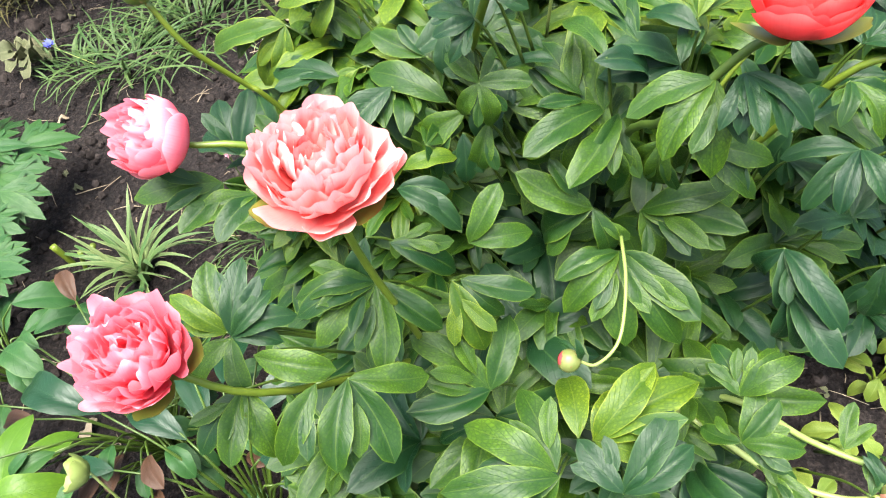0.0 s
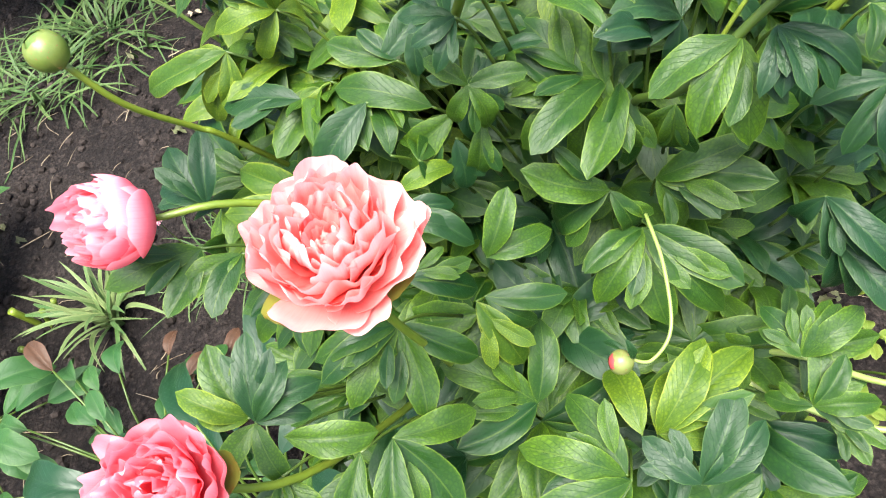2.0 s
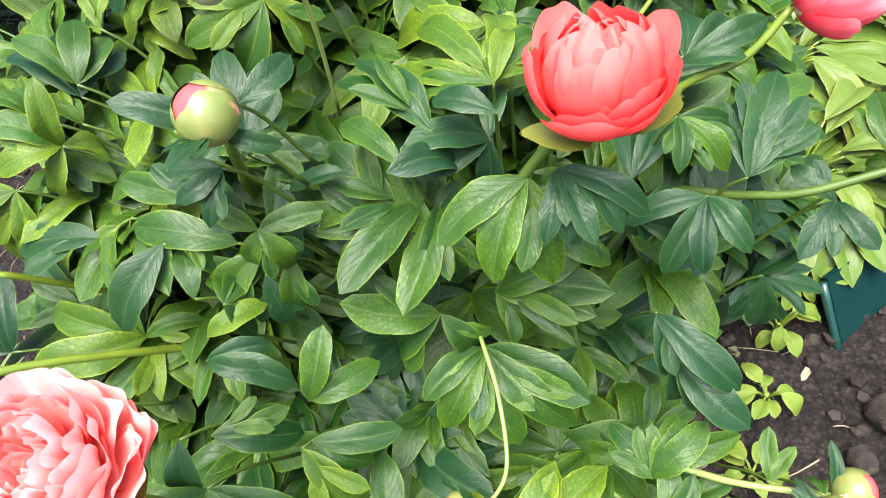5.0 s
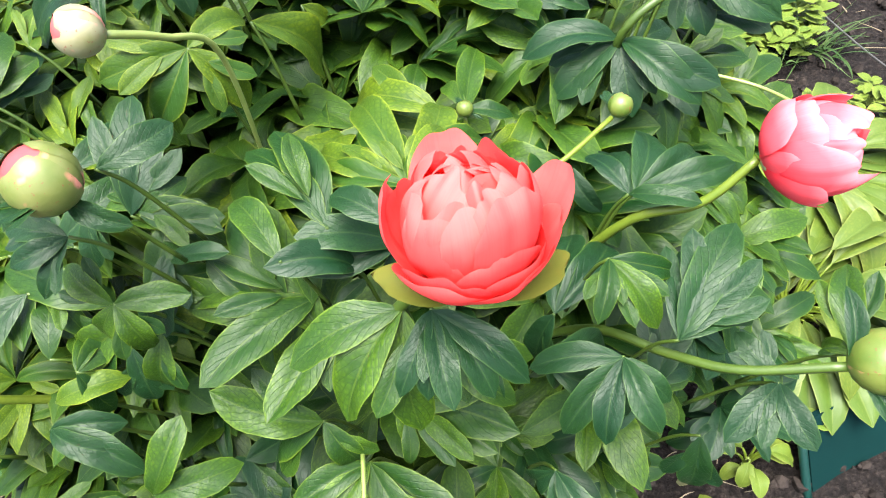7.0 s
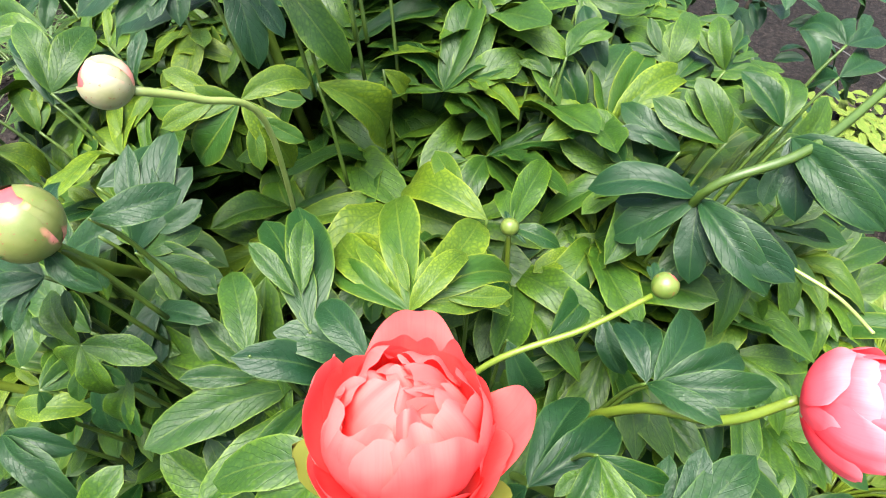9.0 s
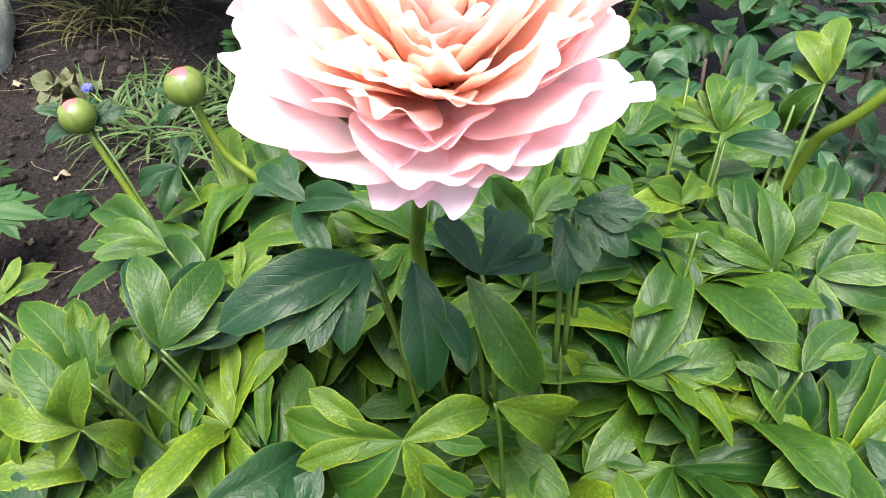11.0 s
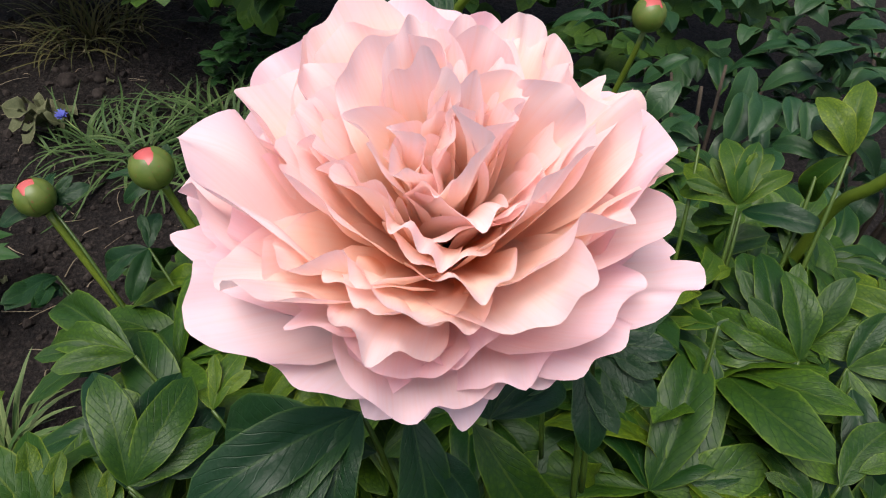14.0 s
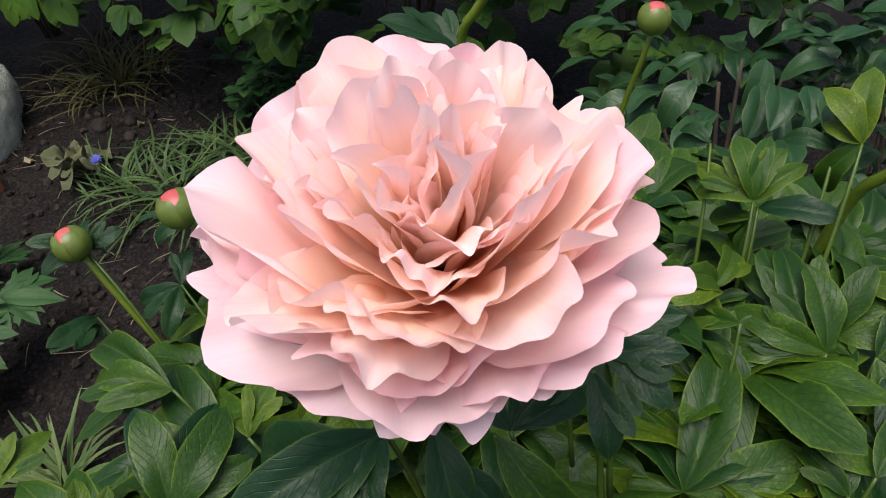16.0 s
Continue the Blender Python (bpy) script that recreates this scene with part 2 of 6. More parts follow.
def soil_material():
    """Crumbly dark garden soil: damp and dry patches, crumbs of two sizes."""
    m, ns, ls = nodes_of("soil")
    p = ns["Principled BSDF"]
    co = ns.new("ShaderNodeTexCoord").outputs["Object"]
    a, b, c = noise_of(ns, ls, co, 4.0, 4), noise_of(ns, ls, co, 55.0, 5, 0.7), noise_of(ns, ls, co, 230.0, 3, 0.7)
    cell = ns.new("ShaderNodeTexVoronoi")
    cell.inputs["Scale"].default_value = 95.0
    ls.new(co, cell.inputs["Vector"])
    f = calc(ns, ls, "ADD", calc(ns, ls, "MULTIPLY", a, 0.3), calc(ns, ls, "ADD", calc(ns, ls, "MULTIPLY", b, 0.5), calc(ns, ls, "MULTIPLY", c, 0.4)))
    f = calc(ns, ls, "SUBTRACT", f, calc(ns, ls, "MULTIPLY", cell.outputs["Distance"], 0.2))
    ls.new(ramp(ns, ls, f, [(0.3, (0.0015, 0.0013, 0.0011)), (0.5, (0.0145, 0.011, 0.0095)), (0.72, (0.056, 0.044, 0.037))]), p.inputs["Base Color"])
    p.inputs["Roughness"].default_value = 0.95
    p.inputs["Specular IOR Level"].default_value = 0.2
    ls.new(bump_of(ns, ls, calc(ns, ls, "SUBTRACT", calc(ns, ls, "ADD", b, calc(ns, ls, "MULTIPLY", c, 0.4)), calc(ns, ls, "MULTIPLY", cell.outputs["Distance"], 0.5)), 1.0, 0.02), p.inputs["Normal"])
    return m


SOIL = soil_material()
CLOD = plain_material("soil_clod", (0.008, 0.006, 0.005), (0.085, 0.068, 0.058), 30, 0.95, 0.7, 0.004, 0.15)
STRAW = plain_material("dry_straw", (0.22, 0.16, 0.09), (0.55, 0.45, 0.3), 20, 0.8, 0.3)
GRASS = leaf_material("grass_blade", (0.05, 0.13, 0.03), (0.24, 0.33, 0.1), (0.26, 0.32, 0.13), 0.8, 0.5, 0.4, 1.0)
DRY_GRASS = leaf_material("dry_grass_blade", (0.07, 0.1, 0.025), (0.27, 0.2, 0.08), (0.3, 0.25, 0.11), 1.1, 0.6, 0.3, 1.0)
DAYLILY = leaf_material("strap_leaf", (0.07, 0.17, 0.04), (0.4, 0.46, 0.18), (0.5, 0.55, 0.28), 0.9, 0.5, 0.4, 1.0)
HOSTA = leaf_material("light_green_leaf", (0.1, 0.185, 0.02), (0.29, 0.34, 0.05), (0.36, 0.41, 0.1), 0.7, 0.45, 0.45, 1.0)
WEED = leaf_material("weed_leaf", (0.16, 0.26, 0.03), (0.4, 0.45, 0.075), (0.42, 0.48, 0.12), 0.7, 0.5, 0.3, 5.0)
SHRUB = leaf_material("shrub_leaf", (0.03, 0.1, 0.02), (0.26, 0.42, 0.04), (0.12, 0.22, 0.05), 0.5, 0.5, 0.3, 5.0)
ROSE = leaf_material("rose_leaf", (0.024, 0.09, 0.03), (0.12, 0.22, 0.045), (0.18, 0.3, 0.08), 0.4, 0.4, 0.5, 6.0)
LARKSPUR = leaf_material("cut_leaf", (0.03, 0.115, 0.025), (0.1, 0.21, 0.035), (0.14, 0.25, 0.06), 0.5, 0.5, 0.4, 4.0)
TWIG = plain_material("twig", (0.05, 0.035, 0.025), (0.16, 0.12, 0.08), 40, 0.9, 0.4)
PLASTIC = plain_material("green_plastic", (0.001, 0.022, 0.021), (0.002, 0.032, 0.029), 5, 0.75, 0.05, 0.001, 0.1)
LIME = plain_material("whitewash", (0.5, 0.54, 0.4), (1.4, 1.42, 1.28), 26, 0.9, 1.0, 0.012)
BRICK = plain_material("brick", (0.28, 0.09, 0.04), (0.45, 0.17, 0.09), 25, 0.9, 0.6, 0.003)
BLUE = plain_material("cornflower_blue", (0.07, 0.08, 0.5), (0.2, 0.24, 0.75), 60, 0.7, 0.1)
CLOVER = plain_material("clover_pink", (0.6, 0.2, 0.3), (0.85, 0.5, 0.55), 60, 0.7, 0.1)
WIRE = plain_material("grey_wire", (0.07, 0.07, 0.068), (0.17, 0.17, 0.16), 40, 0.5, 0.1)


# ---- building blocks ----
def mesh_of(name, bm, material, smooth=True):
    me = bpy.data.meshes.new(name)
    bm.to_mesh(me)
    bm.free()
    for f in me.polygons:
        f.use_smooth = smooth
    for m in material if isinstance(material, (list, tuple)) else (material,):
        me.materials.append(m)
    return me


def thing(name, at, label, category, group="", kind=""):
    ob = new(name)
    ob.empty_display_size = 0.05
    ob.matrix_basis = Matrix.Translation(at)
    ob.matrix_world = Matrix.Translation(at)
    return tagged(ob, label, category, group, kind)


def put(name, me, m, parent=None, label=""):
    """A mesh object at the world pose m, as a part of parent."""
    ob = new(name, me)
    ob.matrix_basis = m
    if parent is not None:
        ob.parent = parent
        up = parent
        chain = Matrix.Identity(4)
        while up is not None:
            chain = up.matrix_parent_inverse @ up.matrix_basis @ chain if up.parent else up.matrix_basis @ chain
            up = up.parent
        ob.matrix_parent_inverse = chain.inverted()
    if label:
        tagged(ob, label)
    return ob


def part(name, bm, material, parent, label="", m=Matrix.Identity(4), smooth=True):
    return put(name, mesh_of(name, bm, material, smooth), m, parent, label)


def spline(points, n=6):
    """A smooth run of points through the given ones."""
    p = [Vector(q) for q in points]
    p = [2 * p[0] - p[1], *p, 2 * p[-1] - p[-2]]
    out = []
    for a, b, c, d in zip(p, p[1:], p[2:], p[3:]):
        for k in range(n):
            t = k / n
            out.append(0.5 * (2 * b + (c - a) * t + (2 * a - 5 * b + 4 * c - d) * t * t + (3 * b - a - 3 * c + d) * t ** 3))
    return out + [p[-2]]


def tube(bm, points, r0, r1, sides=7, n=6):
    """A tapering round stem along the points."""
    run = spline(points, n)
    rings = []
    for k, q in enumerate(run):
        way = (run[min(k + 1, len(run) - 1)] - run[max(k - 1, 0)]).normalized()
        side = way.cross(Vector((0.3, 0.2, 1))).normalized()
        other = way.cross(side)
        r = r0 + (r1 - r0) * k / (len(run) - 1)
        rings.append([bm.verts.new(q + r * (math.cos(6.2832 * j / sides) * side + math.sin(6.2832 * j / sides) * other)) for j in range(sides)])
    for a, b in zip(rings, rings[1:]):
        for j in range(sides):
            bm.faces.new((a[j], a[(j + 1) % sides], b[(j + 1) % sides], b[j]))
    for ring in (rings[0][::-1], rings[-1]):
        bm.faces.new(ring)
    return bm


def blade(bm, rng, wide=0.36, arch=0.12, fold=0.22, wave=0.05, m=Matrix.Identity(4), rows=10, point=0.85, curl=0.0):
    """A leaf blade one long on +y, its upper side on +z: folded on the midrib, each half bulging, with wavy margins and a tip that rolls over."""
    uv = bm.loops.layers.uv.verify()
    grid, ph, bend = [], rng.uniform(0, 6.28), rng.uniform(-0.07, 0.07)
    peak = 0.56 if point < 0.9 else 0.5
    b = (1 - peak) / peak
    top = peak * (1 - peak) ** b
    lean = rng.uniform(-0.12, 0.12)
    for r in range(rows + 1):
        v = r / rows
        w = wide * 0.5 * (v * (1 - v) ** b / top) ** 0.72 if 0 < r < rows else 0.003
        line = []
        for u in (-1, -0.62, -0.25, 0, 0.25, 0.62, 1):
            a = abs(u)
            z = arch * 4 * v * (1 - v) - curl * v ** 3 + fold * w * (1.7 * a - 1.1 * a * a) * (1 - 0.4 * v) + lean * u * w
            z += wave * a * w * math.sin(8 * v + ph + (2 if u > 0 else 0)) * 2 + 0.5 * wave * a * a * w * math.sin(19 * v + 2 * ph + 3 * u)
            line.append((bm.verts.new(m @ Vector((u * w * (1 + 0.05 * math.sin(13 * v + ph + u)) + bend * math.sin(math.pi * v), v, z))), (u + 1) / 2, v))
        grid.append(line)
    for a, c in zip(grid, grid[1:]):
        for k in range(6):
            quad = (a[k], a[k + 1], c[k + 1], c[k])
            f = bm.faces.new([q[0] for q in quad])
            for loop, q in zip(f.loops, quad):
                loop[uv].uv = (q[1], q[2])
    return bm


def leaf_kinds(name, material, n, lobed, seed, **look_of):
    """A set of alike leaf meshes; every lobed-th has a side lobe."""
    rng, out = random.Random(seed), []
    for k in range(n):
        bm = bmesh.new()
        blade(bm, rng, arch=rng.uniform(0.02, 0.2), fold=rng.uniform(0.15, 0.75), curl=rng.uniform(-0.05, 0.32), **look_of)
        if lobed and k % lobed == 0:
            for s in ((1, -1) if k % (2 * lobed) else (rng.choice((-1, 1)),)):
                blade(bm, rng, 0.36, 0.04, 0.4, 0.1, m=pose(0.03 * s, 0.24, 0.06, 2, 4 * s, -26 * s) @ Matrix.Scale(rng.uniform(0.5, 0.62), 4), rows=7)
        out.append(mesh_of(name, bm, material))
    return out


def gather(name, kinds, poses, material):
    """Many leaves joined into one mesh."""
    verts, faces, uvs, off = [], [], [], 0
    tables = []
    for k in kinds:
        co = np.ones((len(k.vertices), 4))
        flat = np.empty(len(k.vertices) * 3)
        k.vertices.foreach_get("co", flat)
        co[:, :3] = flat.reshape(-1, 3)
        loops = np.empty(len(k.loops), dtype=np.int32)
        k.loops.foreach_get("vertex_index", loops)
        w = np.empty(len(k.loops) * 2)
        k.uv_layers[0].data.foreach_get("uv", w)
        tables.append((co, loops.reshape(-1, 4), w))
    for i, m in poses:
        co, quads, w = tables[i]
        verts.append(co @ np.array(m).T[:, :3])
        faces.append(quads + off)
        uvs.append(w)
        off += len(co)
    me = bpy.data.meshes.new(name)
    me.from_pydata(np.concatenate(verts), [], np.concatenate(faces).tolist())
    me.uv_layers.new(name="UVMap").data.foreach_set("uv", np.concatenate(uvs))
    me.polygons.foreach_set("use_smooth", [True] * len(me.polygons))
    me.materials.append(material)
    return me


def aim(base, tip, face=(0, 0, 1), wide=1.0, lift=1.0):
    """The pose of a blade from base to tip, its upper side turned to face."""
    base, tip = Vector(base), Vector(tip)
    y = tip - base
    long = y.length
    y.normalize()
    x = y.cross(Vector(face))
    x = x.normalized() if x.length > 1e-4 else Vector((1, 0, 0))
    z = x.cross(y)
    m = Matrix((x, y, z)).transposed().to_4x4()
    return Matrix.Translation(base) @ m @ Matrix.Diagonal((long * wide, long, long * lift, 1))


def petal(rng, length, width, r0, z0, th0, th1, bow, ruffle, notch=0.05, nu=12, nv=10, power=1.0, foot=0.3, crown=0.55, soft=False):
    """One petal of a flower whose axis is +z; it leaves the axis at th0 and ends at th1 (degrees from the axis)."""
    bm = bmesh.new()
    uv = bm.loops.layers.uv.verify()
    ph = [rng.uniform(0, 6.28) for _ in range(6)]
    prof, r, z = [(r0, z0)], r0, z0
    steps = 24
    for k in range(steps):
        a = radians(th0 + (th1 - th0) * ((k + 0.5) / steps) ** power)
        r, z = r + length / steps * math.sin(a), z + length / steps * math.cos(a)
        prof.append((r, z))
    cleft = rng.choice((0.0, 0.0, 0.7, 1.6)) * notch
    off = rng.uniform(-0.35, 0.35)
    grid = []
    for j in range(nv + 1):
        line, q = [], j / nv
        q = 1 - (1 - q) ** (1.9 if soft else 1.35)
        for i in range(nu + 1):
            u = 2 * i / nu - 1
            if q < crown:
                half = foot + (1 - foot) * math.sin(q / crown * math.pi / 2) ** 0.9
            elif soft:
                half = max(0.03, max(0.0, 1 - ((q - crown) / (1 - crown)) ** 2.8) ** 0.42)
            else:
                half = max(0.42, max(0.0, 1 - ((q - crown) / (1 - crown)) ** 2.6) ** 0.4)
            if soft:
                half *= 1 + notch * 0.9 * math.sin(9 * q + (ph[5] if u > 0 else ph[0])) * q
            e = u * half
            rim = notch * (0.5 * math.sin(3.1 * e + ph[0]) + 0.5 * math.sin(6.1 * e + ph[1]) - 1.0) - cleft * math.exp(-((e - off) / 0.18) ** 2)
            v = max(0.0, q * (1 + rim * q ** 3))
            s = min(v, 1.0) * steps
            k = min(int(s), steps - 1)
            f = s - k
            r = prof[k][0] * (1 - f) + prof[k + 1][0] * f
            z = prof[k][1] * (1 - f) + prof[k + 1][1] * f
            x = u * width * 0.5 * half
            big = max(bow, 0.2 * width)
            a = x / big
            if soft:
                wob = ruffle * v * v * (math.sin(2.6 * e + ph[2] + 1.5 * v) + (0.3 + 0.4 * abs(u) ** 2) * math.sin(6.0 * e + 3 * v + ph[3]) + 0.15 * v ** 3 * math.sin(8 * e + ph[1]))
            else:
                wob = ruffle * v * v * (math.sin(3.6 * e + ph[2] + 2.5 * v) + 0.6 * math.sin(7.5 * e + ph[3]))
            line.append((bm.verts.new((r - big + big * math.cos(a) + wob, big * math.sin(a), z + 0.5 * wob + ruffle * v * math.sin(2 * e + ph[4]) * 0.7)), (e + 1) / 2, q))
        grid.append(line)
    for a, b in zip(grid, grid[1:]):
        for i in range(nu):
            quad = (a[i], a[i + 1], b[i + 1], b[i])
            f = bm.faces.new([q[0] for q in quad])
            for loop, q in zip(f.loops, quad):
                loop[uv].uv = (q[1], q[2])
    return bm


def frill(rng, length, width, r0, z0, th0, th1, bow, ruffle, fringe, lip=0.0, nu=26, nv=15, taper=0.5):
    """A ruffled fan-shaped petal of a flower whose axis is +z, with a ragged rim. It leaves the axis at th0 and ends at th1
    (degrees from the axis); bow: the radius to which it is cupped; lip: degrees by which its rim rolls over."""
    bm = bmesh.new()
    uv = bm.loops.layers.uv.verify()
    ph = [rng.uniform(0, 6.28) for _ in range(9)]
    steps, r, z = 24, r0, z0
    prof = []
    for k in range(steps + 1):
        q = k / steps
        a = radians(th0 + (th1 - th0) * q + lip * max(0.0, (q - 0.68) / 0.32) ** 1.5)
        prof.append((r, z, a))
        r, z = r + length / steps * math.sin(a), z + length / steps * math.cos(a)
    clefts = [(rng.uniform(-0.7, 0.7), rng.uniform(0.5, 2.2) * fringe, rng.uniform(0.1, 0.2)) for _ in range(rng.randint(0, 2))]
    skew = rng.uniform(-0.12, 0.12)
    grid = []
    for j in range(nv + 1):
        line, q = [], 1 - (1 - j / nv) ** 1.3
        for i in range(nu + 1):
            u = 2 * i / nu - 1
            rim = 1 - taper * (1 - math.sqrt(max(0.0, 1 - 0.97 * u * u))) + skew * u
            rim += fringe * (0.5 * math.sin(3.1 * u + ph[0]) + 0.35 * math.sin(7.3 * u + ph[1]) + 0.12 * math.sin(11 * u + ph[2]) - 0.4)
            rim -= sum(d * math.exp(-((u - c) / w) ** 2) for c, d, w in clefts)
            v = max(0.0, q * (1 - q ** 2 + q ** 2 * rim))
            half = 0.26 + 0.74 * math.sin(min(1.0, v / 0.62) * math.pi / 2) ** 0.95
            x = u * width * 0.5 * half
            s = min(v, 1.0) * steps
            k = min(int(s), steps - 1)
            f = s - k
            r, z, a = [prof[k][n] * (1 - f) + prof[k + 1][n] * f for n in range(3)]
            turn = x / bow
            wob = ruffle * v ** 1.7 * (math.sin(2.3 * u + ph[3] + 1.2 * v) + 0.6 * math.sin(5.2 * u + ph[4] + 2 * v) + 0.42 * v ** 3 * math.sin(9.5 * u + ph[5]))
            wob += 1.1 * ruffle * v * noise.noise(Vector((2.4 * u + 7 * ph[6], 2.8 * v + 5 * ph[7], ph[8])))
            off = bow * (1 - math.cos(turn)) + wob
            line.append((bm.verts.new((r - off * math.cos(a), bow * math.sin(turn), z + off * math.sin(a))), (u + 1) / 2, q))
        grid.append(line)
    for a, b in zip(grid, grid[1:]):
        for i in range(nu):
            quad = (a[i], a[i + 1], b[i + 1], b[i])
            f = bm.faces.new([q[0] for q in quad])
            for loop, q in zip(f.loops, quad):
                loop[uv].uv = (q[1], q[2])
    return bm


def axis_pose(at, axis, spin=0.0):
    """A pose at a place with +z along axis."""
    q = Vector((0, 0, 1)).rotation_difference(Vector(axis).normalized())
    return Matrix.Translation(at) @ q.to_matrix().to_4x4() @ pose(0, 0, 0, 0, 0, spin)


def ball(bm, r, stretch=1.0, seg=18, rings=12, pinch=0.0):
    """A rounded body with its foot at the origin, on +z."""
    rows = []
    for j in range(rings + 1):
        a = math.pi * j / rings
        rows.append([bm.verts.new((r * math.sin(a) * (1 + pinch * math.cos(a)) * math.cos(6.2832 * i / seg), r * math.sin(a) * (1 + pinch * math.cos(a)) * math.sin(6.2832 * i / seg), r * stretch * (1 - math.cos(a)))) for i in range(seg)])
    for a, b in zip(rows, rows[1:]):
        for i in range(seg):
            bm.faces.new((a[i], a[(i + 1) % seg], b[(i + 1) % seg], b[i]))
    bmesh.ops.remove_doubles(bm, verts=bm.verts, dist=1e-6)
    return bm


def flower(parent, at, axis, spin, material, whorls, seed, label, sepals=(20, 110, 200, 290), scale=1.0, guard=(), wild=6.0, twist=12.0, sepal=SEPAL, heart=None, heart_from=3, low_side=None, rounded=0.0):
    """A bloom: a green receptacle with sepals, whorls of single petals and outer guard petals. at: where the stem meets the bloom."""
    rng = random.Random(seed)
    m = axis_pose(at, axis, spin) @ Matrix.Scale(scale, 4)
    bm = bmesh.new()
    ball(bm, 0.012, 0.7)
    head = part("flower", bm, STEM, parent, label, m)
    for i, (n, length, width, r0, z0, th0, th1, bow, ruffle, fringe, lip) in enumerate(whorls):
        skin = heart if heart and i >= heart_from else material
        start = rng.uniform(0, 360)
        for k in range(n):
            az = start + 360 * (k + rng.uniform(-0.38, 0.38)) / n
            low = max(0.0, math.cos(radians(az - low_side))) if low_side is not None else 0.0
            if low > 0.5 and i < 5 and rng.random() < 0.34:
                continue
            me = mesh_of("petal", frill(rng, length * rng.uniform(0.86, 1.08), width * rng.uniform(0.75, 1.2), r0, z0, th0 + rng.uniform(-7, 7), th1 + rng.uniform(-9, 9) + 16 * low, bow * rng.uniform(0.8, 1.5), ruffle * rng.uniform(0.6, 1.4), fringe, lip * rng.uniform(-0.4, 1.3), taper=rounded + rng.uniform(0.22, 0.48)), skin)
            hub = Vector((0, 0, length * 0.5))
            lean = Matrix.Translation(hub) @ pose(0, 0, 0, rng.uniform(-twist, twist), rng.uniform(-wild, wild), rng.uniform(-twist, twist)) @ Matrix.Translation(-hub)
            put("petal", me, m @ pose(0, 0, 0, 0, 0, az) @ lean @ Matrix.Scale(1.0 - (0.3 if i < 3 else 0.16) * low, 4), head)
    for az, length, width, th0, th1, bow, ruffle, fringe, lip, taper in guard:
        put("petal", mesh_of("petal", frill(rng, length, width, 0.005, -0.001, th0, th1, bow, ruffle, fringe, lip, taper=taper), material), m @ pose(0, 0, 0, 0, 0, az - spin), head)
    for az in sepals:
        bm = petal(rng, 0.026, 0.016, 0.006, 0.0, 85, 30, 0.02, 0.001, 0.0, 8, 8, soft=True) if sepal is SEPAL_PALE else petal(rng, 0.048, 0.038, 0.006, -0.002, 96, 48, 0.035, 0.002, 0.0, 10, 10, soft=True)
        put("sepal", mesh_of("sepal", bm, sepal), m @ pose(0, 0, 0, 0, 0, az + rng.uniform(-8, 8)), head)
    return head


def bud(parent, at, axis, r, skin, seed, label, pink=True, spin=0.0, leaves=2, cover=(1.5, 2.3)):
    """A closed bud: a tight ball of petals in sepals, with narrow green bracts."""
    rng = random.Random(seed)
    m = axis_pose(at, axis, spin)
    bm = bmesh.new()
    ball(bm, r * 0.96, 0.97, 20, 14, -0.06)
    body = part("bud", bm, BUD_PINK if pink else skin, parent, label, m)
    for k in range(4 if pink else 5):
        bm = petal(rng, r * (rng.uniform(*cover) if pink else rng.uniform(2.6, 3.0)), r * ((1.6 if cover[0] < 2 else 2.1) if pink else 2.3), 0.0, -0.0006 - 0.0004 * k, 88, -68, r * 1.02, 0.0006, 0.05, 10, 10)
        for v in bm.verts:
            p = v.co - Vector((0, 0, r * 0.93))
            v.co = Vector((0, 0, r * 0.93)) + p.normalized() * (r * (0.985 + 0.014 * k))
        put("sepal", mesh_of("sepal", bm, skin), m @ pose(0, 0, 0, 0, 0, 90 * k + rng.uniform(-20, 20)), body)
    for k in range(leaves):
        a = rng.uniform(0, 6.28) if k else 2.0
        tip = m @ Vector((math.cos(a) * r * 2.4, math.sin(a) * r * 2.4, r * rng.uniform(-0.2, 1.6)))
        put("bract", rng.choice(LEAVES_BLUE), aim(m @ Vector((0, 0, 0)), tip, (0, 0, 1), 0.7), body)
    return body

# ---- ground ----
def ground_height(x, y):
    n = noise.fractal(Vector((x * 3.1, y * 3.1, 0.3)), 1.0, 2.0, 5)
    fine = noise.noise(Vector((x * 22, y * 22, 1.7)))
    near = math.exp(-((x * x + (y - 1.3) ** 2) / 16))
    return (0.018 * n + 0.007 * fine) * near


def spread(n, reach, close, at):
    """Grid lines that are dense near at and reach out to the horizon."""
    k = math.asinh(reach / close)
    return [at + close * math.sinh(k * (2 * i / n - 1)) for i in range(n + 1)]


xs, ys = spread(260, 400, 0.55, 0.0), spread(260, 400, 0.55, 1.4)
me = bpy.data.meshes.new("ground")
me.from_pydata([(x, y, ground_height(x, y)) for y in ys for x in xs], [],
               [(j * 261 + i, j * 261 + i + 1, (j + 1) * 261 + i + 1, (j + 1) * 261 + i) for j in range(260) for i in range(260)])
me.materials.append(SOIL)
for f in me.polygons:
    f.use_smooth = True
tagged(new("ground", me), "dark loose garden soil with crumbs and clods", "soil", kind="structure")


def scatter(name, label, category, n, seed, where, make, material, smooth=True):
    """Many small loose pieces in one object of stuff."""
    rng, bm = random.Random(seed), bmesh.new()
    for _ in range(n):
        x, y = where(rng)
        make(bm, rng, x, y, ground_height(x, y))
    ob = new(name, mesh_of(name, bm, material, smooth))
    return tagged(ob, label, category, kind="stuff")


